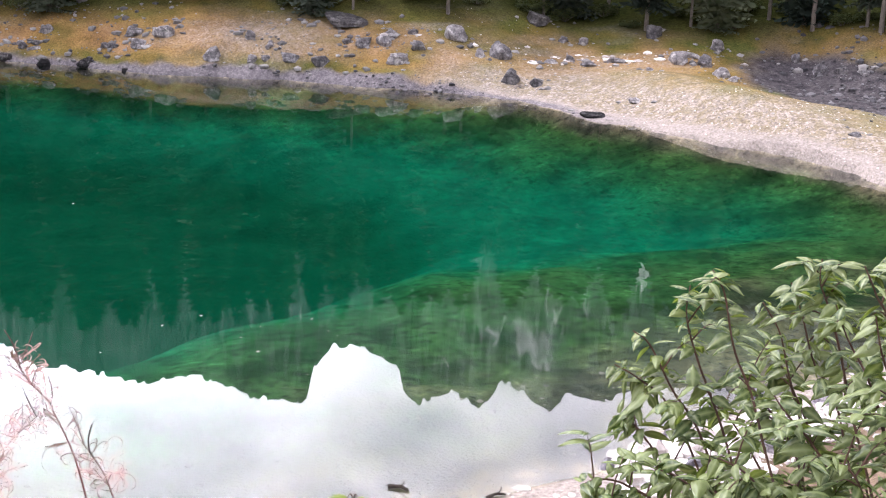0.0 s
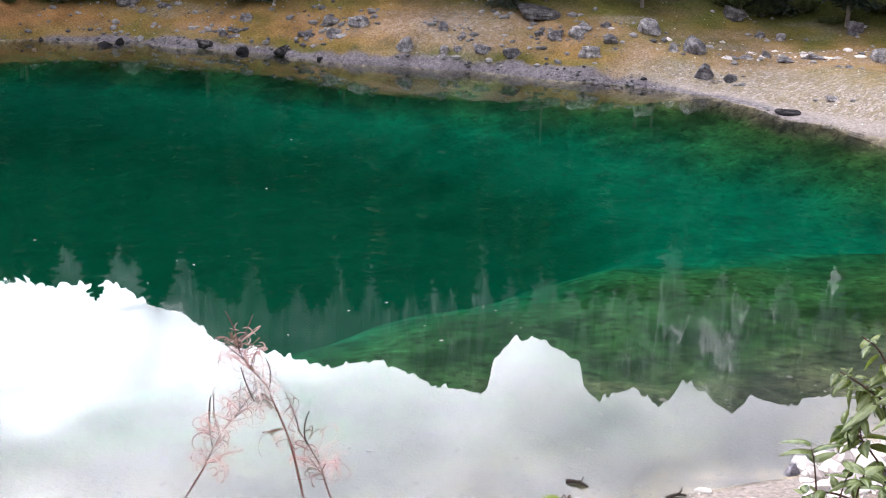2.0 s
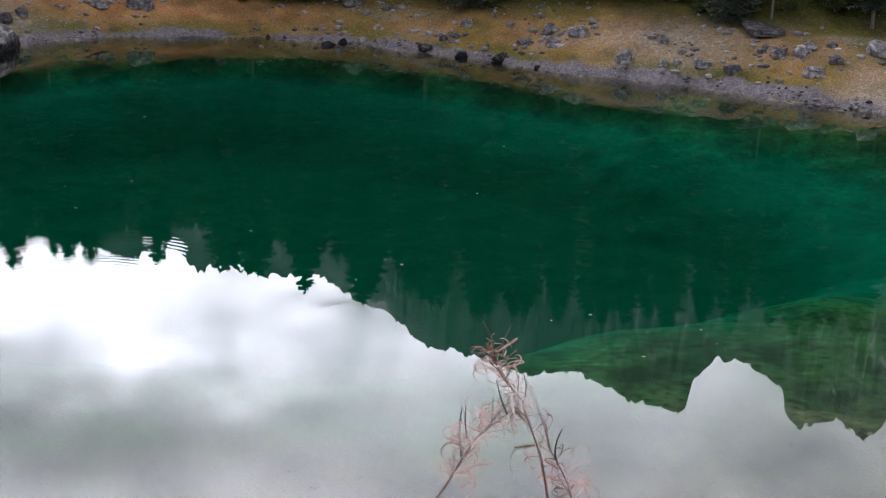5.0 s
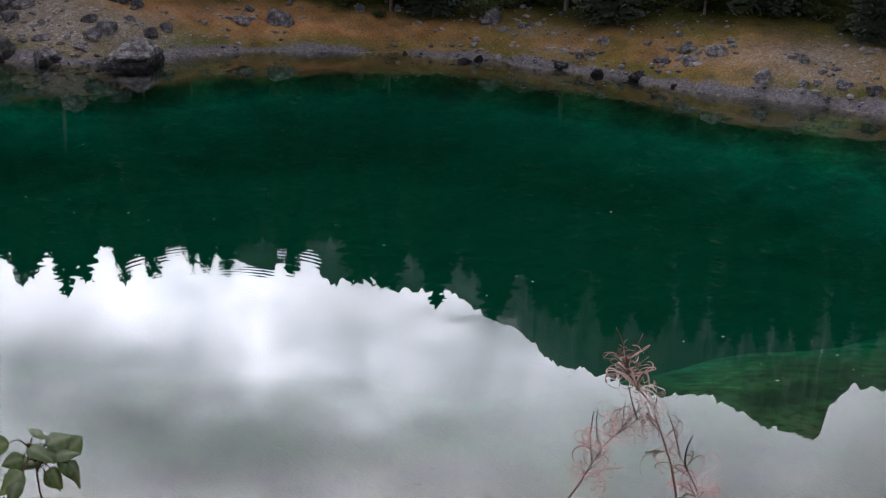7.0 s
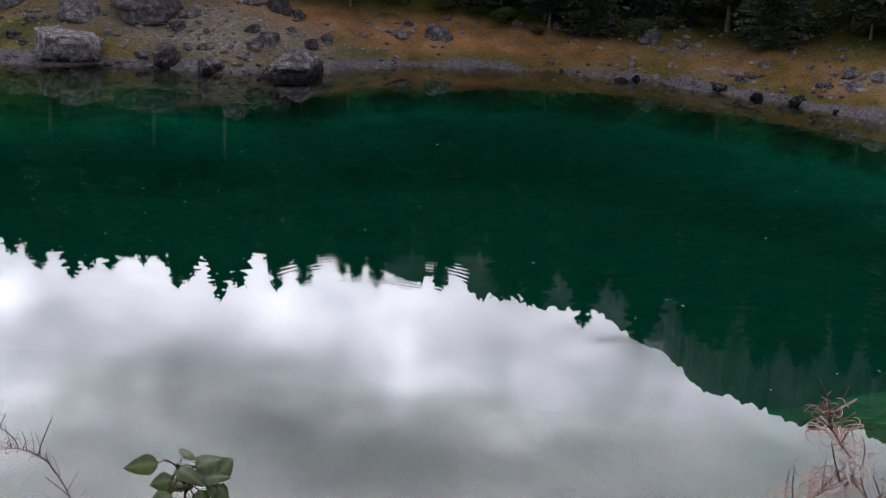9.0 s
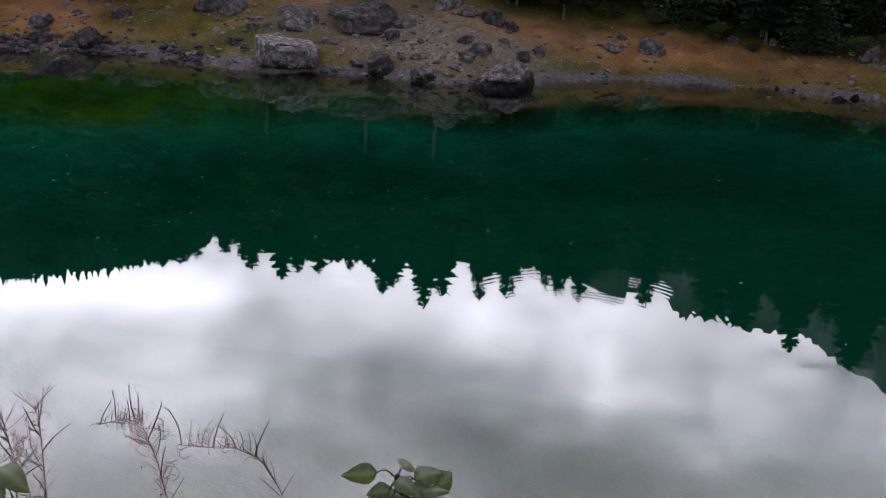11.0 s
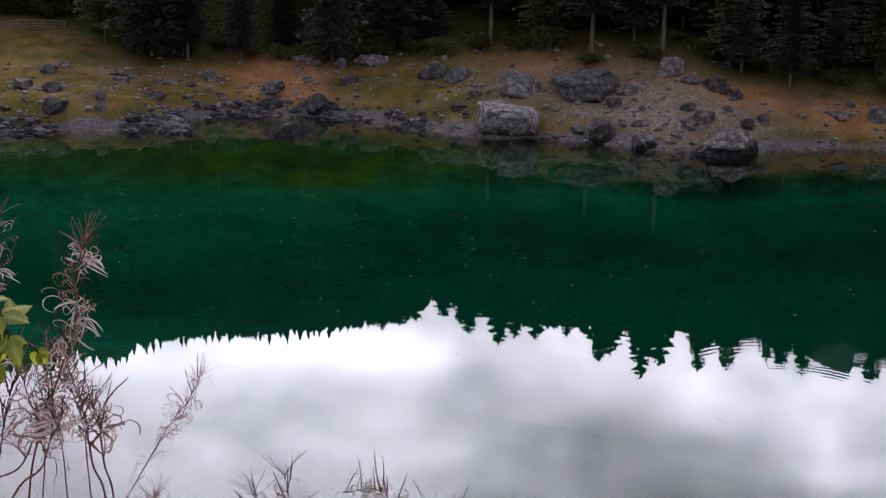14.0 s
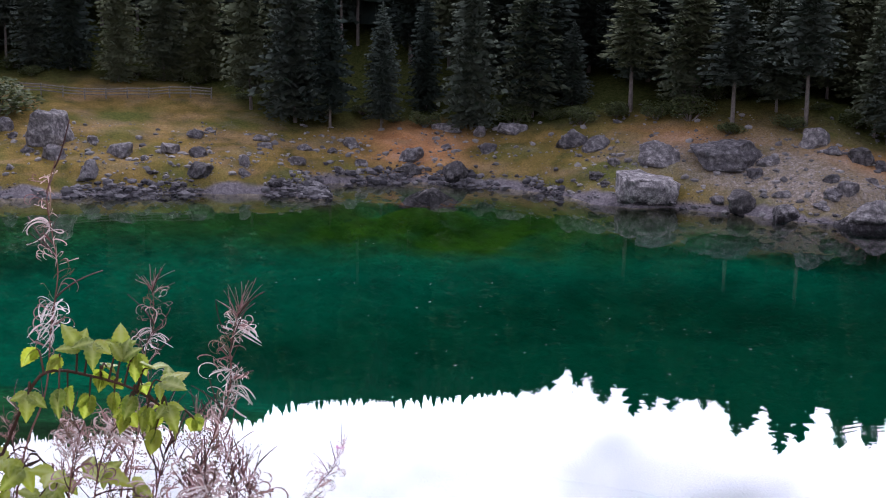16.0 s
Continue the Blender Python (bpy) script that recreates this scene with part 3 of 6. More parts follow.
# ---- trees ----
def spruce_meshes(seed, h, bare, rad, whorls, per, twigs):
    """Trunk and crown of a spruce h metres high; bare: share of the trunk without green."""
    rng = random.Random(seed)
    tv, tf = [], []
    sides, rings = 7, 6
    for i in range(rings + 1):
        k = i / rings
        rr = h * 0.0078 * (1 - k) ** 0.8 + 0.02
        for j in range(sides):
            a = 2 * math.pi * j / sides
            tv.append((rr * math.cos(a) + 0.08 * math.sin(k * 3 + seed), rr * math.sin(a), h * 0.97 * k - (0.6 if i == 0 else 0)))
    for i in range(rings):
        for j in range(sides):
            tf.append((i * sides + j, i * sides + (j + 1) % sides, (i + 1) * sides + (j + 1) % sides, (i + 1) * sides + j))
    cv, cf = [], []

    def frond(z0, a, length, droop, width):
        ca, sa = math.cos(a), math.sin(a)
        seg = 4
        pts = []
        for i in range(seg + 1):
            k = i / seg
            d = length * k
            pts.append((d, z0 + length * (0.10 * k - droop * k * k)))
        for i in range(seg):
            (d0, z0_), (d1, z1) = pts[i], pts[i + 1]
            for side in (-1, 1):
                for _ in range(twigs):
                    k = (i + rng.random()) / seg
                    d = length * k
                    zz = z0_ + (z1 - z0_) * rng.random()
                    w = width * length * (0.35 + 0.65 * (1 - k)) * rng.uniform(0.6, 1.2)
                    f = w * rng.uniform(0.6, 1.1)
                    n = len(cv)
                    for dd, ww, dz in ((d, 0.0, 0.03), (d + f * 0.5 + 0.15, side * w * 0.35, -0.02), (d + f, side * w, -w * rng.uniform(0.2, 0.6)), (d + f * 0.35, side * w * 0.75, -w * rng.uniform(0.3, 0.8))):
                        cv.append((dd * ca - ww * sa, dd * sa + ww * ca, zz + dz))
                    cf.append((n, n + 1, n + 2, n + 3))
    for i in range(whorls):
        k = i / (whorls - 1)
        z0 = h * (bare + (0.985 - bare) * k)
        reach = rad * (1 - k) ** 0.66 * (0.55 + 0.45 * min(1, k * 6 + 0.3)) + 0.18
        n = max(5, int(per * (1 - 0.4 * k)))
        for j in range(n):
            frond(z0 + rng.uniform(-0.3, 0.3), 2 * math.pi * (j + rng.random() * 0.8) / n + i * 0.7, reach * rng.uniform(0.6, 1.2), rng.uniform(0.18, 0.42) * (1 - 0.6 * k), 0.34 + 0.3 * k)
    # the dense inner foliage
    tiers = 26
    for i in range(tiers):
        k = i / tiers
        rr = 0.40 * rad * (1 - k) ** 0.85 + 0.06
        z0, z1 = h * (bare + 0.04 + (0.94 - bare) * k), h * (bare + 0.04 + (0.94 - bare) * (k + 2.2 / tiers))
        n = len(cv)
        for j in range(7):
            a = 6.2832 * (j + rng.random() * 0.5) / 7 + i
            q = rr * rng.uniform(0.55, 1.3)
            cv.append((q * math.cos(a), q * math.sin(a), z0 - rng.uniform(0, 0.35)))
        cv.append((0, 0, min(z1, h)))
        for j in range(7):
            cf.append((n + j, n + (j + 1) % 7, n + 7))
    n = len(cv)
    cv += [(0.05, 0, h * 0.93), (-0.05, 0.03, h * 0.93), (0, 0, h * 1.01)]
    cf.append((n, n + 1, n + 2))
    return tv, tf, cv, cf


def make_spruce(seed, h, bare, rad, whorls, per, twigs):
    tv, tf, cv, cf = spruce_meshes(seed, h, bare, rad, whorls, per, twigs)
    root = new("spruce_tree")
    link_mesh("trunk", tv, tf, BARK, root)
    link_mesh("crown", cv, cf, NEEDLES, root)
    tagged(root, "tall dark green spruce with drooping branches and slender trunk", "tree", "spruces of the lakeside wood")
    return root


def canopy(az):
    """Elevation of the closed canopy, in degrees, below its single tall tops."""
    return table(az, -30, 20.35, -8, 19.95, 0, 19.95, 8, 20.75, 16, 20.65, 19, 19.75, 21, 18.4, 24, 18.2, 27, 17.2, 29, 17.35, 30.5, 17.75, 31.6, 17.85, 32.8, 17.45, 33.5, 18.05, 34.6, 17.95, 35.5, 17.2, 36.2, 17.95, 36.9, 18.05, 37.5, 17.25, 38.5, 17.85, 39.2, 17.35, 41.5, 17.55, 42.8, 17.55, 43.4, 16.95, 44.2, 17.25, 45.5, 16.45, 46.2, 16.95, 47, 17.35, 48.5, 17.45, 50, 17.75, 80, 18.15)


# tall tops that stand out of the canopy: azimuth and elevation
TOPS = [(47.6, 17.5), (46.9, 17.4), (46.2, 17.15), (45.1, 17.0), (44.4, 17.2), (44.0, 17.65), (42.8, 18.0), (42.15, 17.75), (41.3, 17.75), (40.8, 17.35), (40.0, 17.6), (39.3, 17.5), (38.65, 18.5),
        (38.2, 18.25), (36.9, 19.05), (36.2, 18.55), (34.6, 18.65), (33.5, 18.45), (31.9, 18.0), (31.35, 18.2), (30.5, 18.45), (27.85, 18.45), (25.3, 18.8), (24.8, 18.75), (24.2, 18.95), (23.8, 19.0),
        (21.85, 19.65), (19.4, 20.1)]


def tip_height(az, d, rng):
    """How high a tree top may stand at that place so that the wood's skyline keeps its line."""
    el = canopy(az) - abs(rng.gauss(0, 0.3 if az > 27 else 0.7))
    return math.tan(math.radians(el)) * d - 18.0


def plant_wood():
    rng = random.Random(4)
    kinds = [make_spruce(11, 24, 0.06, 3.7, 42, 10, 2), make_spruce(12, 24, 0.03, 3.2, 44, 9, 2), make_spruce(13, 24, 0.14, 3.4, 38, 9, 2), make_spruce(14, 24, 0.34, 3.0, 32, 9, 2)]
    used = set()
    spots = []
    for az0 in np.arange(-26, 76, 1.45):
        for row in range(4):
            az = az0 + rng.uniform(-0.9, 0.9) + (row % 2) * 0.5
            d = tree_line(az) + 1.0 + row * 6.0 + rng.uniform(-2.5, 3.0) + (3 if row else 0)
            spots.append((az, d, row))
    for az, d, row in spots:
        x, y = -d * math.sin(math.radians(az)), d * math.cos(math.radians(az))
        z = spot(x, y)
        h = tip_height(az, d, rng) - z
        if row == 0:
            h *= rng.uniform(0.55, 1.0)
        h = max(7.0, min(h, 33.0))
        pick = rng.choice([0, 2, 1, 2, 3, 2] if row < 2 else [0, 1, 2, 2, 3, 3])
        k = h / 24.0
        wide = k ** 0.7 * (rng.uniform(0.95, 1.35) if 27 < az < 50 and row else rng.uniform(0.9, 1.25))
        m = Matrix.Translation((x, y, z - 0.2)) @ Matrix.Rotation(rng.uniform(0, 6.28), 4, "Z") @ Matrix.Rotation(rng.gauss(0, 0.012), 4, "X") @ Matrix.Diagonal((wide, wide, k, 1))
        if pick not in used:
            used.add(pick)
            kinds[pick].matrix_basis = m
            continue
        copy = copy_thing(kinds[pick], m)
        copy.matrix_basis = m
    airy = [make_spruce(15, 24, 0.05, 2.9, 44, 11, 3), make_spruce(16, 24, 0.08, 3.3, 38, 11, 3)]
    for i, (az, el) in enumerate(TOPS):
        d = tree_line(az) + rng.uniform(4, 13)
        x, y = -d * math.sin(math.radians(az)), d * math.cos(math.radians(az))
        k = (math.tan(math.radians(el + 0.12)) * d - 18.0 - spot(x, y)) / 24.2
        wide = k ** 0.7 * rng.uniform(1.25, 1.6)
        m = Matrix.Translation((x, y, spot(x, y) - 0.2)) @ Matrix.Rotation(rng.uniform(0, 6.28), 4, "Z") @ Matrix.Diagonal((wide, wide, k, 1))
        top = airy[i] if i < 2 else copy_thing(airy[i % 2], m)
        tagged(top, "slender spruce with sparse branches rising above the wood").matrix_basis = m
    for x, y, h in ((-68.5, 91.7, 19.8), (-82.1, 86.7, 16.9), (-72.8, 88.4, 15.6), (-76.9, 88.5, 16.9), (25.5, 102.5, 20.0), (29.6, 99.8, 19.0), (-44.3, 105.5, 20.5), (-55.3, 103.2, 19.5)):
        h = max(9.0, min(h, tip_height(azimuth(x, y), math.hypot(x, y), rng) - 0.8 - spot(x, y)))
        m = Matrix.Translation((x, y, spot(x, y) - 0.3)) @ Matrix.Rotation(x, 4, "Z") @ Matrix.Diagonal((0.9, 0.9, h / 24, 1))
        tagged(copy_thing(kinds[3], m), "spruce with a long bare pale trunk at the wood's edge").matrix_basis = m
    return kinds


def far_wood():
    """The even spruce tops of the hill farther off, past counting."""
    rng = random.Random(8)
    verts, faces = [], []

    def cone_tree(x, y, z, h, girth=0.17):
        tiers = 7
        for i in range(tiers):
            k = i / tiers
            rr = h * girth * (1 - k) ** 0.85 + 0.12
            n0 = len(verts)
            a0 = rng.random() * 6
            pts = 6
            for j in range(pts):
                a = a0 + 6.2832 * j / pts
                q = rr * rng.uniform(0.6, 1.25)
                verts.append((x + q * math.cos(a), y + q * math.sin(a), z + h * (k * 0.95 + 0.03)))
            verts.append((x, y, z + h * min(1.0, k * 0.95 + 0.26)))
            for j in range(pts):
                faces.append((n0 + j, n0 + (j + 1) % pts, n0 + pts))
    for i in range(5200):
        az = rng.uniform(-30, 84) if i < 4500 else rng.uniform(28, 46)
        d = float(tree_line(az)) + 17 + (rng.random() ** 1.6) * (170 if az < 44 else 320)
        x, y = -d * math.sin(math.radians(az)), d * math.cos(math.radians(az))
        z = spot(x, y)
        el = table(az, -30, 17.6, 10, 17.2, 20, 17.0, 29, 17.0, 34, 17.3, 35.5, 17.0, 37, 17.2, 42, 17.1, 43.4, 16.7, 45.5, 16.3, 46.5, 17.0, 48.5, 17.3, 53, 17.65, 55.6, 17.55, 57.5, 17.85, 58.2, 18.3, 60, 18.15, 63, 18.6, 80, 19.0)
        h = min(26.0, math.tan(math.radians(el + 0.15 - abs(rng.gauss(0, 0.25 if i < 4500 else 0.4)))) * d - 18 - z)
        if h > 5:
            cone_tree(x, y, z, h)
    # the row of single tops along the crest
    for az in np.arange(47.4, 66, 0.27):
        az += rng.uniform(-0.09, 0.09)
        d = float(tree_line(az)) + rng.uniform(60, 150)
        x, y = -d * math.sin(math.radians(az)), d * math.cos(math.radians(az))
        z = spot(x, y)
        el = table(az, 47.5, 17.2, 48.5, 17.55, 53, 17.9, 55.5, 17.8, 57.5, 18.1, 58.2, 18.6, 60, 18.4, 63, 18.8, 66, 19.0) + rng.uniform(-0.12, 0.2)
        cone_tree(x, y, z, math.tan(math.radians(el)) * d - 18 - z, 0.16)
    ob = link_mesh("far_wood", verts, faces, NEEDLES)
    return tagged(ob, "dense dark spruce wood covering the farther hillside", "forest", kind="stuff")


plant_wood()
far_wood()


# ---- boulders on the shores ----
def unit_ball(level):
    bm = bmesh.new()
    bmesh.ops.create_icosphere(bm, subdivisions=level, radius=1.0)
    v = np.array([p.co[:] for p in bm.verts])
    f = [[p.index for p in q.verts] for q in bm.faces]
    bm.free()
    return v, f


BALL_FINE, BALL, BALL_COARSE = unit_ball(4), unit_ball(3), unit_ball(1)
rock_rng = np.random.RandomState(7)


def rock_shape(ball, w, d, h, rng, cuts=13, rough=0.12, flat_top=False, boxy=False):
    """A weathered block: a boxy ball split by random planes, stepped along its beds, then roughened."""
    v = np.sign(ball[0]) * np.abs(ball[0]) ** (0.5 if boxy else rng.uniform(0.7, 0.98))
    v /= np.abs(v).max()
    for k in range(cuts):
        n = rng.normal(size=3) * np.array([1, 1, 0.8])
        if k == 0 and flat_top:
            n = np.array([rng.uniform(-0.2, 0.2), rng.uniform(-0.3, 0.1), 1.0])
        n /= np.linalg.norm(n)
        lim = 0.6 if k == 0 and flat_top else rng.uniform(0.85, 1.25) if boxy else rng.uniform(0.48, 0.95)
        over = np.maximum(v @ n - lim, 0)
        v -= over[:, None] * n * 0.95
    off = rng.uniform(0, 90, 3)
    tilt = rng.uniform(-0.35, 0.35, 2)
    bed = (v[:, 2] + tilt[0] * v[:, 0] + tilt[1] * v[:, 1]) * rng.uniform(2.2, 4.0) + off[0]
    step = np.array([noise.noise(Vector((off[1], off[2], math.floor(b) * 3.7))) for b in bed])
    v[:, :2] *= (1 + 0.22 * step)[:, None]
    for k, a in ((1.6, rough), (4.0, rough * 0.7), (9.0, rough * 0.45)):
        g = np.array([noise.noise(Vector(p * k + off)) for p in v])
        v *= (1 + a * g)[:, None]
    v *= 1.12
    v[:, 2] = np.where(v[:, 2] < -0.25, -0.25 + (v[:, 2] + 0.25) * 0.3, v[:, 2])
    lo, hi = v.min(0), v.max(0)
    v = (v - (lo + hi) / 2) / (hi - lo)
    v[:, 2] += 0.5
    return v * np.array([w, d, h])


def boulder(x, y, w, h, material=None, boxy=False):
    if material is None and azimuth(x, y) < 24 and rock_rng.random_sample() < 0.7:
        material = PALE_ROCK
    ball = BALL_FINE if w > 3 else BALL
    h *= 0.62 if material is DARK_ROCK and w < 1.7 else 0.88
    base = min(spot(x + dx * w * 0.3, y + dy * w * 0.3) for dx, dy in ((0, 0), (1, 0), (-1, 0), (0, 1), (0, -1)))
    sink = 0.22 * h + min(0.5, max(0.0, -base))
    if spot(x, y) < 0.02 and h < 1.0:
        sink = 1.1 * h      # stands in the water: only its rounded top shows
    base = max(base, 0.0)
    d = w * rock_rng.uniform(0.75, 1.05)
    v = rock_shape(ball, w, d, h + sink, rock_rng, flat_top=sink < h and (boxy or w > 5.5), boxy=boxy)
    if sink > h:
        v[:, :2] *= (1.15 - 0.75 * v[:, 2] / (h + sink))[:, None]
    ob = link_mesh("boulder", v, ball[1], material or ROCK)
    ob.data.polygons.foreach_set("use_smooth", np.full(len(ob.data.polygons), False))
    ob.matrix_basis = Matrix.Translation((x, y, base - sink)) @ Matrix.Rotation(math.radians(azimuth(x, y) + (8 if boxy else rock_rng.uniform(-25, 25))), 4, "Z")
    if material is DARK_ROCK:
        label = "dark wet limestone boulder lying at the lake's edge"
    elif material in (PALE_ROCK, WHITE_ROCK):
        label = "pale sun-bleached limestone boulder on the stony shore"
    else:
        label = "big cracked grey limestone boulder on the shore" if w > 2.5 else "grey weathered limestone rock lying in dry grass"
    return tagged(ob, label, "boulder", "boulders on the shore")


boulder(-30.2, 98.2, 1.05, 0.65, DARK_ROCK)
boulder(-29.3, 98.9, 0.65, 0.48)
boulder(-28.4, 99.4, 0.90, 0.40)
boulder(-27.2, 97.3, 0.88, 0.56, DARK_ROCK)
boulder(-24.5, 97.0, 1.35, 0.95, DARK_ROCK)
boulder(-23.4, 98.1, 0.71, 0.47)
boulder(-22.8, 98.2, 0.56, 0.32)
boulder(-28.0, 100.3, 0.99, 0.66)
boulder(-21.7, 99.4, 1.60, 0.72)
boulder(-19.5, 98.6, 1.58, 0.87, PALE_ROCK)
boulder(-21.1, 97.8, 1.11, 0.71)
boulder(-15.8, 95.8, 1.14, 1.07)
boulder(-21.5, 95.7, 0.70, 0.39, DARK_ROCK)
boulder(-13.5, 97.6, 0.78, 0.74)
boulder(-13.1, 95.5, 0.76, 0.53)
boulder(-12.1, 95.6, 0.76, 0.37)
boulder(-12.0, 96.4, 0.61, 0.46)
boulder(-12.0, 96.9, 0.46, 0.31)
boulder(-10.6, 95.6, 1.51, 0.68)
boulder(-8.5, 95.1, 1.36, 0.76)
boulder(-7.1, 100.7, 3.46, 0.89, DARK_ROCK)
boulder(-6.9, 97.3, 0.77, 0.45)
boulder(-5.8, 97.0, 1.15, 0.76)
boulder(-4.4, 97.0, 1.06, 0.84)
boulder(-4.0, 98.1, 1.39, 0.46)
boulder(-2.1, 96.3, 1.14, 0.68)
boulder(-3.4, 95.3, 1.65, 0.83)
boulder(-2.5, 98.3, 0.77, 0.46)
boulder(0.3, 98.4, 1.85, 1.08)
boulder(3.4, 96.6, 1.52, 1.29, PALE_ROCK)
boulder(2.1, 96.3, 0.69, 0.65, PALE_ROCK)
boulder(4.0, 92.8, 1.25, 0.95)
boulder(5.7, 92.2, 0.95, 0.52)
boulder(8.7, 85.5, 1.56, 0.54, DARK_ROCK)
boulder(11.4, 87.0, 0.77, 0.35)
boulder(22.1, 76.9, 0.77, 0.29)
boulder(14.4, 102.3, 1.22, 1.06)
boulder(18.6, 100.5, 1.05, 1.00)
boulder(6.3, 104.7, 1.80, 0.99, DARK_ROCK)
boulder(15.4, 97.2, 1.32, 0.93, PALE_ROCK)
boulder(17.2, 96.9, 1.16, 0.92, PALE_ROCK)
boulder(17.9, 94.8, 1.29, 0.69, PALE_ROCK)
boulder(18.6, 93.9, 0.68, 0.38, PALE_ROCK)
boulder(16.4, 98.6, 1.57, 0.47)
boulder(9.4, 102.2, 0.81, 0.57, PALE_ROCK)
boulder(8.0, 102.5, 0.81, 0.49)
boulder(8.2, 97.2, 0.70, 0.54)
boulder(9.3, 95.8, 1.14, 0.34, PALE_ROCK)
boulder(11.1, 97.2, 1.69, 0.39, PALE_ROCK)
boulder(13.1, 93.8, 0.53, 0.26)
boulder(6.8, 96.4, 1.07, 0.31, PALE_ROCK)
boulder(25.0, 97.1, 1.03, 0.79)
boulder(23.8, 99.3, 0.72, 0.64)
boulder(26.3, 96.4, 1.02, 0.59)
boulder(27.5, 95.3, 0.86, 0.39)
boulder(-61.8, 81.3, 2.09, 1.21)
boulder(-57.3, 84.4, 4.96, 2.19)
boulder(-59.6, 85.1, 1.88, 1.23)
boulder(-60.1, 84.1, 1.38, 0.82)
boulder(-63.5, 82.8, 1.40, 0.58)
boulder(-58.0, 88.3, 1.16, 1.10, DARK_ROCK)
boulder(-57.6, 89.6, 0.93, 0.75)
boulder(-59.5, 88.1, 1.17, 0.67)
boulder(-61.4, 85.7, 1.65, 0.74)
boulder(-52.0, 96.6, 2.31, 1.38)
boulder(-54.5, 95.0, 1.54, 0.60)
boulder(-54.6, 96.4, 0.70, 0.66)
boulder(-47.5, 100.9, 0.79, 0.75)
boulder(-44.8, 101.9, 0.61, 0.52)
boulder(-42.5, 98.2, 0.76, 0.25)
boulder(-37.4, 97.3, 1.45, 0.48, DARK_ROCK)
boulder(-36.8, 98.7, 1.08, 0.58, DARK_ROCK)
boulder(-30.5, 98.3, 1.46, 0.72, DARK_ROCK)
boulder(-37.6, 102.9, 1.89, 1.29)
boulder(-34.9, 102.5, 0.86, 0.42)
boulder(-27.5, 97.4, 0.96, 0.64, DARK_ROCK)
boulder(-28.5, 98.9, 1.21, 0.33)
boulder(-29.5, 99.2, 0.65, 0.40)
boulder(-71.6, 77.7, 4.75, 2.15, PALE_ROCK, True)
boulder(-76.4, 77.4, 1.02, 0.94, DARK_ROCK)
boulder(-74.8, 76.7, 0.84, 0.63, DARK_ROCK)
boulder(-73.6, 81.2, 3.41, 1.92)
boulder(-66.8, 85.4, 1.70, 0.76)
boulder(-65.2, 80.7, 2.03, 1.86, DARK_ROCK)
boulder(-66.9, 80.3, 1.38, 0.57)
boulder(-66.5, 83.5, 1.25, 0.75)
boulder(-76.5, 79.3, 1.04, 0.60)
boulder(-60.2, 83.2, 1.45, 0.48)
boulder(-60.7, 90.7, 1.28, 0.77)
boulder(-58.0, 88.1, 1.08, 1.03, DARK_ROCK)
boulder(-87.5, 72.7, 2.23, 1.86, DARK_ROCK)
boulder(-90.5, 70.1, 2.23, 0.90, DARK_ROCK)
boulder(-91.2, 71.2, 2.08, 1.26)
boulder(-82.8, 66.5, 4.60, 0.85, DARK_ROCK)
boulder(-86.6, 59.9, 0.91, 0.25, PALE_ROCK)
boulder(-94.7, 62.6, 1.50, 0.80)
boulder(-95.3, 54.3, 1.97, 1.19, DARK_ROCK)
boulder(-94.1, 57.7, 0.87, 0.78)
boulder(-97.8, 55.6, 1.40, 0.88)
boulder(-93.3, 57.0, 1.11, 0.61)
boulder(-92.9, 65.5, 1.15, 0.71)
boulder(-92.9, 67.6, 1.17, 0.63)
boulder(-95.7, 68.5, 1.56, 0.92)
boulder(-96.6, 64.6, 1.27, 0.54)
boulder(-99.4, 62.3, 1.55, 0.64)
boulder(-97.7, 61.6, 1.35, 0.55)
boulder(-90.6, 77.9, 1.02, 0.98)
boulder(-89.1, 80.3, 2.52, 1.11, PALE_ROCK)
boulder(-87.8, 76.4, 1.54, 1.00)
boulder(-90.8, 74.6, 0.92, 0.55)
boulder(-95.1, 66.3, 0.91, 0.45)
boulder(-82.8, 81.0, 2.96, 1.71)
boulder(-80.0, 80.9, 2.30, 1.41)
boulder(-93.6, 76.9, 2.82, 0.66)
boulder(-76.7, 77.5, 0.94, 0.77, DARK_ROCK)
boulder(-91.0, 58.5, 1.69, 0.93, DARK_ROCK)
boulder(-70.2, 84.4, 5.66, 2.12)
boulder(-65.8, 89.8, 2.60, 1.64)
boulder(-62.2, 90.1, 2.13, 1.28, DARK_ROCK)
boulder(-64.0, 89.2, 1.54, 0.60)
boulder(-106.8, 47.7, 3.80, 3.08)
boulder(-102.9, 46.2, 1.76, 1.32)
boulder(-99.5, 47.3, 2.24, 1.46)
boulder(-101.5, 50.9, 2.04, 1.16)
boulder(-100.2, 54.5, 1.51, 0.89)
boulder(-95.6, 54.5, 1.54, 0.95, DARK_ROCK)
boulder(-104.9, 50.4, 0.91, 0.64)
boulder(-99.3, 51.9, 0.70, 0.44)
boulder(-94.5, 57.7, 0.87, 0.79)
boulder(-102.1, 57.9, 1.38, 0.64)
boulder(-103.3, 59.8, 0.75, 0.37)
boulder(-111.5, 46.0, 1.41, 1.34)
boulder(-109.6, 45.8, 0.74, 0.56)
boulder(-102.3, 42.5, 0.78, 0.43)
boulder(-105.3, 45.2, 1.07, 0.63)
boulder(-97.4, 51.4, 1.55, 0.52, DARK_ROCK)
boulder(6.8, 39.4, 0.90, 0.50, WHITE_ROCK)
boulder(10.2, 43.0, 1.30, 0.60, WHITE_ROCK)
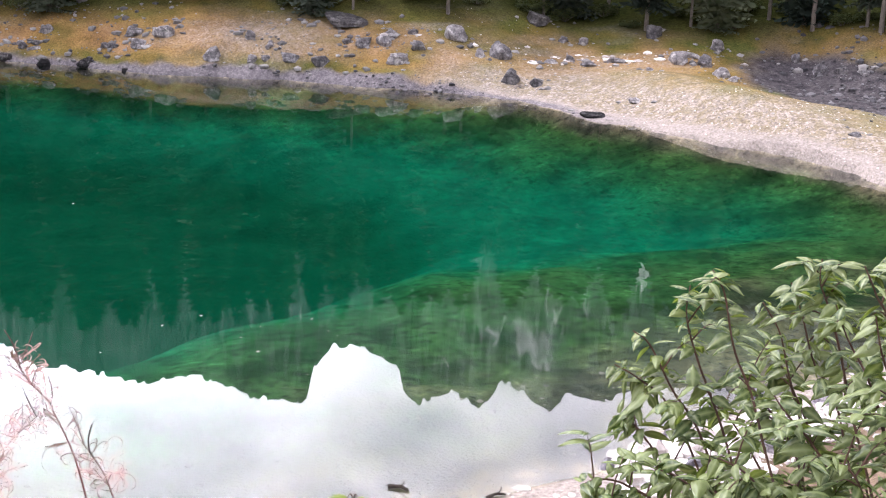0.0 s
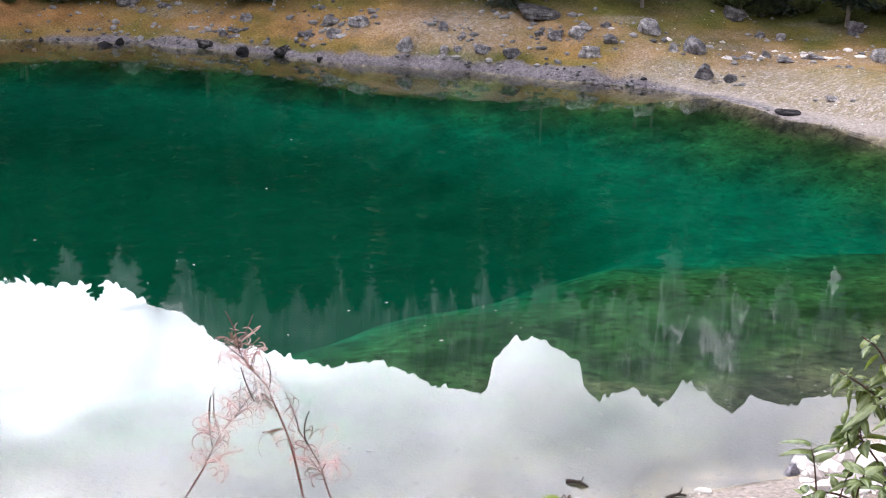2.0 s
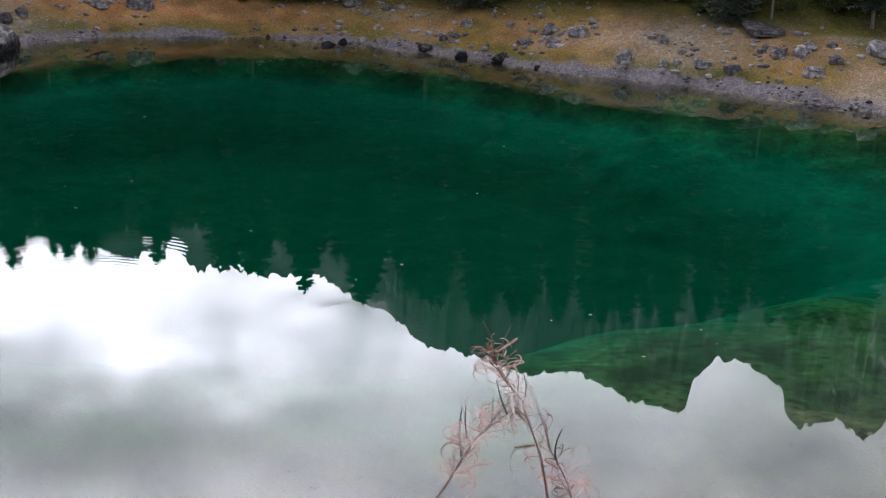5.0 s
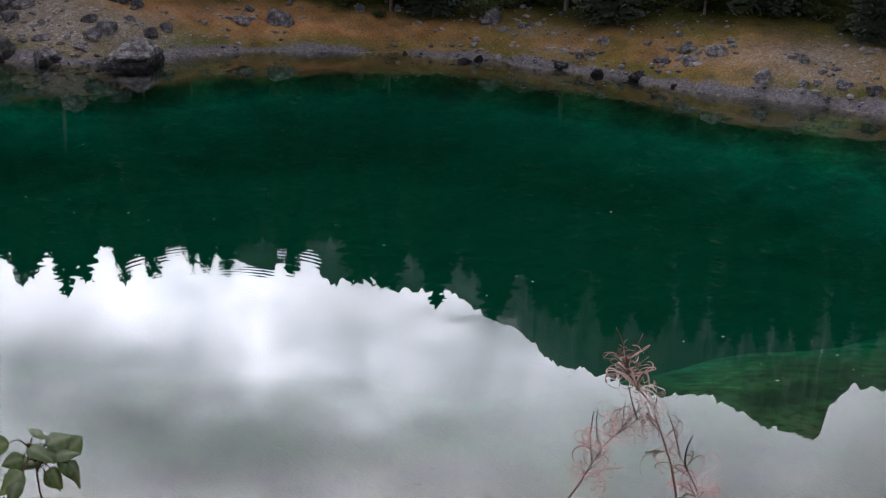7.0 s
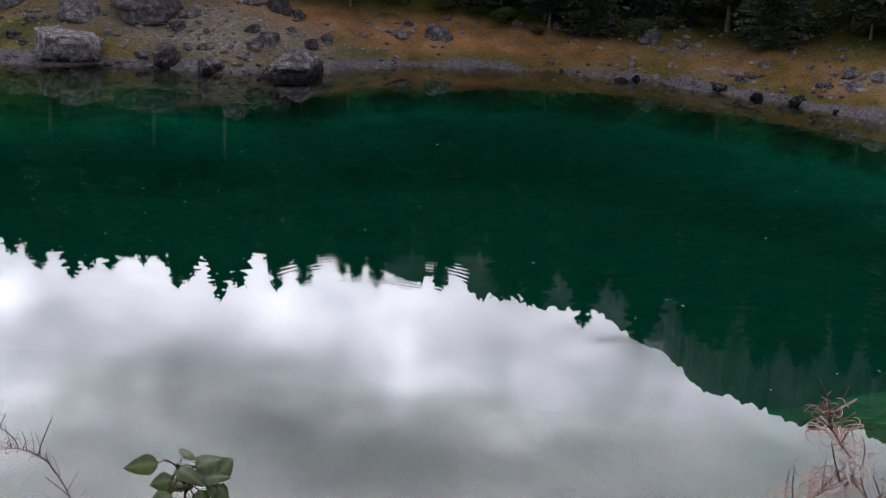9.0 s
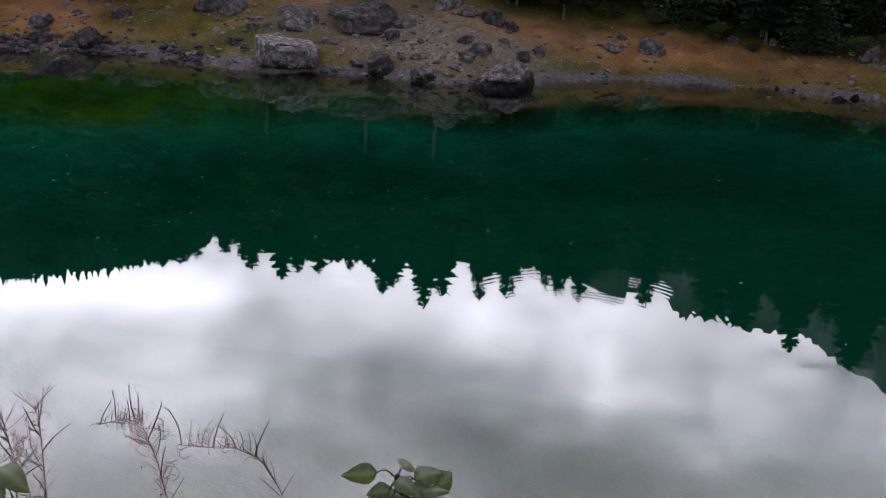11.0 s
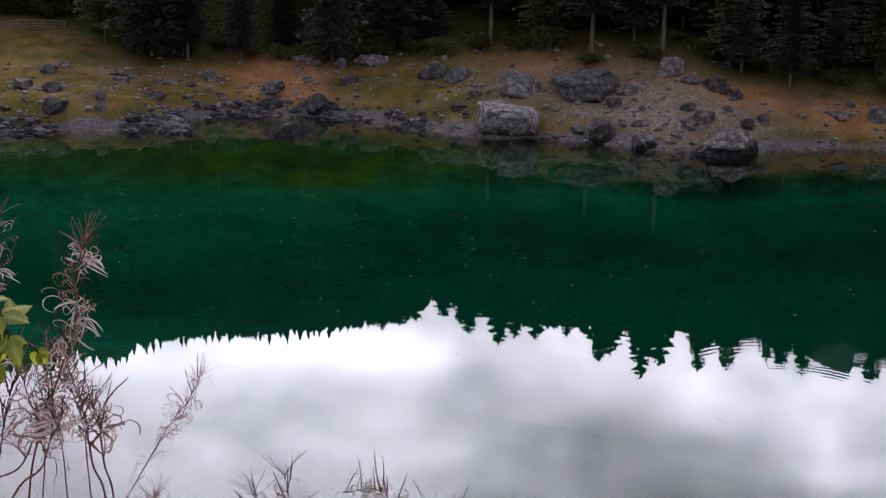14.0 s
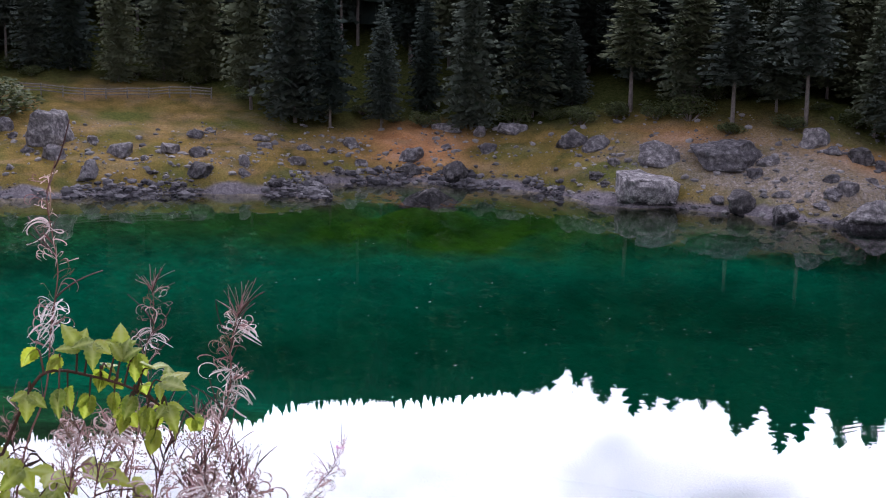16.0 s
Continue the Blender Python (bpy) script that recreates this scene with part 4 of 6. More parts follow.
boulder(12.2, 42.1, 1.10, 0.70, WHITE_ROCK)
boulder(7.4, 37.4, 0.80, 0.45, WHITE_ROCK)
boulder(9.4, 38.6, 1.20, 0.70, WHITE_ROCK)
boulder(4.9, 37.6, 0.80, 0.35, WHITE_ROCK)



def scatter(name, label, count, seed, place, lo, hi, material, flat=0.6, under=False):
    """Loose stones past counting, joined."""
    rng = np.random.RandomState(seed)
    shapes = [rock_shape(BALL_COARSE, 1, rng.uniform(0.6, 1), flat * rng.uniform(0.5, 1.1), rng, 5, 0.15) for _ in range(14)]
    verts, faces, n = [], [], 0
    pts = place(rng, count)
    z = height(pts[:, 0], pts[:, 1], True)
    for (x, y), zz in zip(pts, z):
        s = lo * (hi / lo) ** (rng.random_sample() ** 2.2)
        v = shapes[rng.randint(14)] * s
        if under:
            zz = min(zz, -0.03 - 0.8 * flat * s)
        a = rng.uniform(0, 6.28)
        c, q = math.cos(a), math.sin(a)
        v = np.stack([v[:, 0] * c - v[:, 1] * q + x, v[:, 0] * q + v[:, 1] * c + y, v[:, 2] + zz - 0.2 * s], -1)
        verts.append(v)
        faces += [[i + n for i in f] for f in BALL_COARSE[1]]
        n += len(v)
    ob = link_mesh(name, np.concatenate(verts), faces, material)
    return tagged(ob, label, "stones", kind="stuff")


def on_shore(az0, az1, s0, s1, power=1.0):
    """Random places between two distances from the waterline of the far shore."""
    def place(rng, count):
        got = np.zeros((0, 2))
        while len(got) < count:
            az, r = np.radians(rng.uniform(az0, az1, 6000)), rng.uniform(60, 165, 6000)
            p = np.stack([-r * np.sin(az), r * np.cos(az)], -1)
            s = outside(SHORE, p[:, 0], p[:, 1])
            clump = fbm(p[:, 0] * 0.25, p[:, 1] * 0.25, 51, 3)
            ok = (s > s0) & (s < s1) & (rng.uniform(size=6000) < np.clip(1 - (s - s0) / (s1 - s0), 0, 1) ** power) & (rng.uniform(size=6000) < smooth(0.35, 0.65, clump)) & (r < tree_line(np.degrees(az)) + 2)
            got = np.concatenate([got, p[ok]])
        return got[:count]
    return place


def mat_stones(name, a, b):
    m = Mat(name, 0.92, 0.2)
    col = m.ramp(m.island(), [(0.0, a), (1.0, b)])
    col = m.mix(0.6, col, m.ramp(m.noise(m.position(), 7.0, 5, 0.7), [(0.3, (0.5, 0.5, 0.5)), (0.7, (1.35, 1.35, 1.35))]), "MULTIPLY")
    return m.base(col)


STONES = mat_stones("loose_stones", (0.065, 0.062, 0.066), (0.27, 0.255, 0.25))
SUNKEN_STONES = mat_stones("sunken_stones", (0.03, 0.034, 0.030), (0.17, 0.165, 0.14))
DARK_STONES = mat_stones("dark_rubble", (0.028, 0.027, 0.032), (0.15, 0.142, 0.15))
WHITE_STONES = mat_stones("bleached_rubble", (0.30, 0.265, 0.25), (0.66, 0.61, 0.58))
PALE_STONES = mat_stones("pale_pebbles", (0.22, 0.205, 0.19), (0.52, 0.49, 0.46))
scatter("meadow_stones", "small grey stones strewn over the dry meadow", 1900, 1, on_shore(3, 76, 0.6, 19, 0.9), 0.09, 0.7, STONES)


def round_boulders(rng, count):
    """Places close by the bigger boulders, where fragments have broken off."""
    big = np.array([(o.matrix_basis.translation.x, o.matrix_basis.translation.y, max(v.co.x for v in o.data.vertices)) for o in bpy.data.objects if o.name.split(".")[0] == "boulder"])
    big = big[np.hypot(big[:, 0], big[:, 1]) > 60]
    pick = big[rng.choice(len(big), count, p=big[:, 2] / big[:, 2].sum())]
    a, d = rng.uniform(0, 6.28, count), pick[:, 2] * (0.8 + rng.exponential(0.7, count)) + 0.15
    p = pick[:, :2] + np.stack([np.cos(a) * d * 1.4, np.sin(a) * d], -1)
    return p[outside(SHORE, p[:, 0], p[:, 1]) > -0.2]


scatter("rock_fragments", "angular grey fragments broken off the boulders", 1500, 11, round_boulders, 0.12, 0.75, STONES, 0.7)
scatter("shore_rubble", "dark wet rubble along the waterline", 3600, 2, on_shore(46, 76, -0.3, 1.6, 0.7), 0.12, 0.9, DARK_STONES)
scatter("shore_rubble", "dark stones along the muddy waterline", 600, 3, on_shore(-5, 46, -0.3, 1.1, 1.0), 0.08, 0.45, DARK_STONES)
scatter("gravel_stones", "pale pebbles of the gravel spit", 900, 4, on_shore(-24, 0, 0.2, 14, 0.6), 0.05, 0.20, PALE_STONES)
scatter("channel_stones", "dark stones filling the dry channel", 500, 5, lambda r, n: np.stack([r.normal(27, 3.0, n), r.normal(92, 5.0, n)], -1), 0.15, 0.7, DARK_STONES)


def rubble_bank(rng, count):
    p = np.stack([rng.normal(0, 1, count), rng.normal(0, 1, count)], -1)
    p = np.clip(p, -1.6, 1.6)
    return np.stack([9.4 + 2.6 * p[:, 0], 39.2 + 1.2 * p[:, 1] + 0.6 * 2.6 * p[:, 0]], -1)


scatter("bleached_rubble", "heap of bleached pinkish limestone rubble on the near beach", 900, 12, rubble_bank, 0.12, 0.75, WHITE_STONES, 0.75)
scatter("pale_outcrop_stones", "pale slabs strewn above the gravel spit", 110, 13, lambda r, n: np.stack([r.normal(10.0, 4.5, n), r.normal(98.2, 1.0, n)], -1), 0.2, 1.0, WHITE_STONES, 0.4)


def near_beach(rng, count):
    got = np.zeros((0, 2))
    while len(got) < count:
        p = np.stack([rng.uniform(-16, 14, 4000), rng.uniform(26, 48, 4000)], -1)
        s = outside(SHORE, p[:, 0], p[:, 1])
        ok = (s > -0.3) & (s < 6) & (rng.uniform(size=4000) < np.exp(-np.abs(s) / 3.2)) & (rng.uniform(size=4000) < smooth(0.3, 0.6, fbm(p[:, 0] * 0.3, p[:, 1] * 0.3, 57, 3)))
        got = np.concatenate([got, p[ok]])
    return got[:count]


def shallows(rng, count):
    got = np.zeros((0, 2))
    while len(got) < count:
        p = np.stack([rng.uniform(-16, 9, 4000), rng.uniform(26, 46, 4000)], -1)
        s = outside(SHORE, p[:, 0], p[:, 1])
        got = np.concatenate([got, p[(s > -7) & (s < -0.2) & (rng.uniform(size=4000) < np.exp(s / 2.5))]])
    return got[:count]


scatter("sunken_stones", "flat stones lying under the clear shallow water", 1900, 14, shallows, 0.06, 0.42, SUNKEN_STONES, 0.35, True)
scatter("beach_pebbles", "pale pebbles on the near beach and under shallow water", 1400, 6, near_beach, 0.06, 0.55, PALE_STONES, 0.4)


# ---- bushes and fence at the wood's edge ----
def bush_mesh(seed, leaves):
    rng = random.Random(seed)
    verts, faces = [], []
    lobes = [(rng.uniform(-0.32, 0.32), rng.uniform(-0.32, 0.32), rng.uniform(0.3, 0.72), rng.uniform(0.16, 0.3)) for _ in range(11)]
    for _ in range(leaves):
        cx, cy, cz, r = rng.choice(lobes)
        d = Vector((rng.gauss(0, 1), rng.gauss(0, 1), rng.gauss(0.2, 1))).normalized() * r * rng.uniform(0.7, 1.1)
        c = Vector((cx, cy, max(0.03, cz + d.z))) + Vector((d.x, d.y, 0))
        u = Vector((rng.gauss(0, 1), rng.gauss(0, 1), rng.gauss(0, 0.6))).normalized() * rng.uniform(0.025, 0.055)
        w = u.cross(Vector((rng.gauss(0, 1), rng.gauss(0, 1), rng.gauss(0, 1)))).normalized() * u.length * 0.45
        n = len(verts)
        verts += [c - u, c + w, c + u, c - w]
        faces.append((n, n + 1, n + 2, n + 3))
    stems, sf = [], []
    for cx, cy, cz, r in lobes:
        n = len(stems)
        stems += [(0.02, 0, -0.05), (-0.02, 0.02, -0.05), (0, -0.02, -0.05), (cx, cy, cz)]
        sf += [(n, n + 1, n + 3), (n + 1, n + 2, n + 3), (n + 2, n, n + 3)]
    return verts, faces, stems, sf


def make_bush(seed, leaves=1500):
    v, f, s, sf = bush_mesh(seed, leaves)
    root = new("bush")
    link_mesh("branchwork", s, sf, BARK, root)
    link_mesh("foliage", v, f, BUSH, root)
    return tagged(root, "low olive-green bush at the edge of the wood", "bush", "bushes along the wood")


def plant_bushes():
    rng = random.Random(15)
    kinds = [make_bush(61), make_bush(62), make_bush(63)]
    todo = [(-115.0, 46.8, 7.5, 4.1), (-116.7, 43.8, 6.2, 3.2), (-84.2, 83.3, 2.4, 1.7), (-82.3, 85.4, 2.7, 1.6), (-78.8, 86.3, 2.4, 1.8), (-76.2, 87.3, 3.1, 2.2), (-72.0, 87.1, 2.8, 1.1), (-69.0, 90.6, 2.8, 1.3)]
    for az in np.arange(-24, 74, 1.5):
        a = az + rng.uniform(-0.6, 0.6)
        d = tree_line(a) + rng.uniform(-0.8, 2.5)
        s = rng.uniform(1.4, 3.2)
        todo.append((-d * math.sin(math.radians(a)), d * math.cos(math.radians(a)), s, s * rng.uniform(0.35, 0.6)))
    for i, (x, y, w, h) in enumerate(todo):
        m = Matrix.Translation((x, y, spot(x, y) - 0.1)) @ Matrix.Rotation(rng.uniform(0, 6.28), 4, "Z") @ Matrix.Diagonal((w, w, h, 1))
        if i < 3:
            kinds[i].matrix_basis = m
        else:
            copy_thing(kinds[i % 3], m).matrix_basis = m


plant_bushes()
WOOD = mat_bark("weathered_fence_wood", (0.10, 0.092, 0.082), (0.23, 0.21, 0.19), 9.0)


def bar(a, b, r, sides=6):
    """A round pole from a to b as verts and faces."""
    a, b = Vector(a), Vector(b)
    q = (b - a).to_track_quat("Z", "Y")
    v, f = [], []
    for end, p in enumerate((a, b)):
        for j in range(sides):
            t = 2 * math.pi * j / sides
            v.append(p + q @ Vector((r * math.cos(t), r * math.sin(t), 0)))
    for j in range(sides):
        f.append((j, (j + 1) % sides, sides + (j + 1) % sides, sides + j))
    f += [tuple(range(sides - 1, -1, -1)), tuple(range(sides, 2 * sides))]
    return v, f


def build_fence():
    root = new("rail_fence")
    rng = random.Random(9)
    pts = []
    for k in np.arange(0, 1.001, 1 / 9):
        x, y = -119.2 + 7.3 * k, 50.6 + 14.5 * k
        pts.append((x, y, spot(x, y)))
    for x, y, z in pts:
        link_mesh("post", *bar((x, y, z - 0.3), (x + rng.uniform(-0.04, 0.04), y, z + 0.98), 0.07), WOOD, root)
    for p, q in zip(pts, pts[1:]):
        for hgt in (0.38, 0.64, 0.87):
            link_mesh("rail", *bar((p[0] + 0.09, p[1], p[2] + hgt + rng.uniform(-0.04, 0.04)), (q[0] + 0.09, q[1], q[2] + hgt), 0.055), WOOD, root)
    tagged(root, "weathered wooden rail fence along the lakeside path", "fence")


build_fence()


def floating_bits():
    """Tiny leaves and petals adrift on the water."""
    rng = random.Random(31)
    verts, faces = [], []
    for _ in range(170):
        cx, cy, sp = rng.choice(((-52, 44, 9), (-46, 50, 8), (-60, 52, 10), (-8, 42, 9), (-30, 60, 16), (-16, 38, 8)))
        x, y, a, r = rng.gauss(cx, sp), rng.gauss(cy, sp * 0.6), rng.uniform(0, 6.28), rng.uniform(0.03, 0.09)
        if outside(SHORE, np.array([x]), np.array([y]))[0] > -1.5:
            continue
        n = len(verts)
        for k, q in enumerate((1.0, 0.45, 1.0, 0.45)):
            verts.append((x + r * q * math.cos(a + 1.571 * k), y + r * q * math.sin(a + 1.571 * k), 0.012 + 0.006 * (k % 2)))
        faces.append((n, n + 1, n + 2, n + 3))
    ob = link_mesh("floating_leaves", verts, faces, PALE_STONES)
    tagged(ob, "tiny pale leaves adrift on the water", "leaves", kind="stuff")


floating_bits()



def driftwood(a, b, thick):
    """A short waterlogged branch with a stub, lying on the beach."""
    a, b = Vector(a), Vector(b)
    mid = a.lerp(b, 0.5) + Vector((0.0, 0.06, 0.03))
    root = new("driftwood")
    root.location = mid
    v, f = tube([p - mid for p in curve_points([a, mid, b], 10)], thick, thick * 0.45, 7)
    link_mesh("branch", v, f, WET_WOOD, root)
    v, f = tube([p - mid for p in curve_points([mid, mid.lerp(b, 0.3) + Vector((0.03, 0.0, 0.10)), mid.lerp(b, 0.45) + Vector((0.02, 0.05, 0.20))], 6)], thick * 0.5, thick * 0.25, 6)
    link_mesh("stub", v, f, WET_WOOD, root)
    return tagged(root, "dark waterlogged branch lying at the near waterline", "driftwood", "driftwood on the beach")


# ---- plants on the near bank ----
def plain_plant(name, dark, light, rough=0.7, through_leaf=0.15):
    m = mat_leaf(name, dark, light, rough, through_leaf, "object")
    return m


STALK = mat_bark("dry_red_stalk", (0.10, 0.040, 0.036), (0.25, 0.125, 0.105), 40.0)
POD = plain_plant("dark_seed_pod", (0.030, 0.014, 0.016), (0.105, 0.050, 0.048), 0.6, 0.0)
PINK_POD = plain_plant("pink_brown_pod", (0.21, 0.10, 0.098), (0.50, 0.31, 0.30), 0.65, 0.3)
HUSK = plain_plant("curled_pink_husk", (0.46, 0.27, 0.25), (0.85, 0.68, 0.64), 0.75, 0.45)
DRY_LEAF = plain_plant("dry_brown_leaf", (0.13, 0.085, 0.06), (0.33, 0.22, 0.16), 0.8, 0.15)
FLUFF = plain_plant("white_seed_fluff", (0.60, 0.50, 0.48), (0.88, 0.81, 0.79), 0.9, 0.45)
PETAL = plain_plant("magenta_petal", (0.42, 0.05, 0.28), (0.58, 0.10, 0.40), 0.6, 0.3)
TWIG = mat_bark("red_brown_twig", (0.036, 0.020, 0.015), (0.105, 0.058, 0.040), 30.0)


def mat_broadleaf(name, dark, light, vein, through_leaf, rough=0.42):
    m = Mat(name, rough, 0.45)
    tone = m.ramp(m.rand(), [(0.0, dark), (1.0, light)])
    p = m.coords("Object")
    tone = m.mix(0.5, tone, m.ramp(m.noise(p, 60.0, 4), [(0.3, (0.7, 0.7, 0.65)), (0.7, (1.25, 1.25, 1.2))]), "MULTIPLY")
    rib = m.ramp(m.attr("rib"), [(0.0, (0, 0, 0)), (1.0, (1, 1, 1))])
    col = m.mix(rib, tone, vein)
    m.bump(m.math("ADD", m.noise(p, 90.0, 3), m.math("MULTIPLY", m.attr("rib"), -0.8)), 0.35, 0.003)
    m.base(col)
    tr = m.node("ShaderNodeBsdfTranslucent")
    m.link(m.mix(1.0, col, (1.25, 1.35, 0.5), "MULTIPLY"), tr.inputs["Color"])
    mx = m.node("ShaderNodeMixShader", Fac=through_leaf)
    m.link(m.bsdf.outputs[0], mx.inputs[1])
    m.link(tr.outputs[0], mx.inputs[2])
    m.link(mx.outputs[0], m.out.inputs["Surface"])
    return m.m


DOGWOOD = mat_broadleaf("grey_green_leaf", (0.032, 0.060, 0.015), (0.145, 0.180, 0.062), (0.20, 0.24, 0.105), 0.3, 0.27)
RASPBERRY = mat_broadleaf("yellow_green_leaf", (0.15, 0.21, 0.028), (0.36, 0.40, 0.065), (0.42, 0.46, 0.17), 0.5)
NETTLE = mat_broadleaf("dull_green_leaf", (0.055, 0.095, 0.035), (0.12, 0.165, 0.075), (0.20, 0.23, 0.14), 0.3, 0.33)


def curve_points(points, n):
    """n + 1 points along a smooth open line through control points."""
    p = [Vector(q) for q in points]
    p = [p[0] * 2 - p[1]] + p + [p[-1] * 2 - p[-2]]
    out, spans = [], len(p) - 3
    for i in range(n + 1):
        u = min(i / n * spans, spans - 1e-6)
        k, t = int(u), u - int(u)
        a, b, c, d = p[k:k + 4]
        out.append(0.5 * (2 * b + (c - a) * t + (2 * a - 5 * b + 4 * c - d) * t * t + (3 * b - a - 3 * c + d) * t ** 3))
    return out


def tube(line, r0, r1, sides=5):
    """A tapered tube along a line."""
    v, f = [], []
    n = len(line)
    for i, p in enumerate(line):
        d = (line[min(i + 1, n - 1)] - line[max(i - 1, 0)])
        q = d.to_track_quat("Z", "Y")
        r = r0 + (r1 - r0) * i / (n - 1)
        for j in range(sides):
            a = 2 * math.pi * j / sides
            v.append(p + q @ Vector((r * math.cos(a), r * math.sin(a), 0)))
    for i in range(n - 1):
        for j in range(sides):
            f.append((i * sides + j, i * sides + (j + 1) % sides, (i + 1) * sides + (j + 1) % sides, (i + 1) * sides + j))
    f += [tuple(range(sides - 1, -1, -1)), tuple(range((n - 1) * sides, n * sides))]
    return v, f


def data_mesh(name, v, f, material, smooth_shade=True):
    me = bpy.data.meshes.new(name)
    me.from_pydata([tuple(p) for p in v], [], [tuple(q) for q in f])
    me.materials.append(material)
    me.polygons.foreach_set("use_smooth", np.full(len(f), smooth_shade))
    me.update()
    return me


def ribbon(line, width, twist=0.0):
    """A thin folded strip along a line, with a little thickness in its fold."""
    v, f = [], []
    n = len(line)
    for i, p in enumerate(line):
        d = (line[min(i + 1, n - 1)] - line[max(i - 1, 0)]).normalized()
        side = d.cross(Vector((math.cos(twist * i), math.sin(twist * i), 0.3))).normalized()
        up = side.cross(d)
        w = width * (0.35 + 0.65 * math.sin(math.pi * min(0.95, (i + 0.6) / n)))
        v += [p - side * w, p + up * w * 0.5, p + side * w]
    for i in range(n - 1):
        for j in (0, 1):
            f.append((i * 3 + j, i * 3 + j + 1, i * 3 + j + 4, i * 3 + j + 3))
    return v, f


plant_rng = random.Random(23)


def pod_mesh(k, material, girth):
    r = random.Random(100 + k)
    bend = r.uniform(0.2, 1.1)
    line = [Vector((bend * t * t * 0.4, 0.03 * math.sin(3 * t + k), t)) for t in np.linspace(0, 1, 8)]
    return data_mesh("seed_pod", *tube(line, 0.020 * girth, 0.012 * girth, 5), material)


def husk_mesh(k):
    """A pod split into thin valves that curl back from one foot: about unit length, leaving along z."""
    r = random.Random(200 + k)
    v, f = [], []
    for j in range(r.choice((2, 3, 4))):
        turn, lead = r.uniform(0, 6.28), r.uniform(0.2, 0.75)
        arc, size = r.choice((-1, 1)) * r.uniform(1.2, 4.6), r.uniform(0.16, 0.42)
        c, q = math.cos(turn), math.sin(turn)
        line = [Vector((0.03 * t * c, 0.03 * t * q, lead * t)) for t in (0.0, 0.5)]
        for t in np.linspace(0, 1, 12):
            a = arc * t
            d = size * (1 - 0.3 * t) * (1 - math.cos(a)) * (1 if arc > 0 else -1) + 0.03
            line.append(Vector((d * c + 0.12 * t * math.sin(2 * t + k), d * q, lead + size * (1 - 0.3 * t) * math.sin(abs(a)))))
        bv, bf = ribbon(line, r.uniform(0.012, 0.026), 0.10)
        f += [tuple(i + len(v) for i in face) for face in bf]
        v += bv
    return data_mesh("curled_husk", v, f, (HUSK, PINK_POD, HUSK, PINK_POD, HUSK, DRY_LEAF)[k % 6])


def fluff_mesh(k):
    """A matted tuft of seed hair hanging in curls."""
    r = random.Random(300 + k)
    v, f = [], []
    for _ in range(9):
        a = r.uniform(0, 6.28)
        e = Vector((math.cos(a), math.sin(a), r.uniform(-0.2, 0.4)))
        q, arc, turn = r.uniform(0.12, 0.30), r.uniform(1.5, 5.0), r.choice((-1, 1))
        line = [e * 0.35 * t + Vector((0, 0, -0.5 * t * t)) + (e * math.sin(arc * t) + Vector((0, 0, turn * (1 - math.cos(arc * t))))) * q for t in np.linspace(0, 1, 11)]
        b, g = ribbon(line, r.uniform(0.010, 0.034), 0.25)
        f += [tuple(i + len(v) for i in face) for face in g]
        v += b
    return data_mesh("seed_fluff", v, f, FLUFF)


BUDS = data_mesh("flower_bud", *tube([Vector((0, 0, t)) for t in (0, 0.3, 0.7, 1)], 0.22, 0.12, 5), DRY_LEAF)
PODS, HUSKS, WISPS = [pod_mesh(k, POD, 1.1) for k in range(6)], [husk_mesh(k) for k in range(18)], [fluff_mesh(k) for k in range(5)]


YOUNG_PODS = [pod_mesh(10 + k, PINK_POD, 1.0) for k in range(6)]


def aim(place, direction, roll, size, girth=1.0):
    q = Vector(direction).to_track_quat("Z", "Y").to_matrix().to_4x4()
    return Matrix.Translation(place) @ q @ Matrix.Rotation(roll, 4, "Z") @ Matrix.Diagonal((size * girth, size * girth, size, 1))


def child(name, data, parent, m):
    ob = new(name, data)
    ob.parent = parent
    ob.matrix_basis = m
    return ob


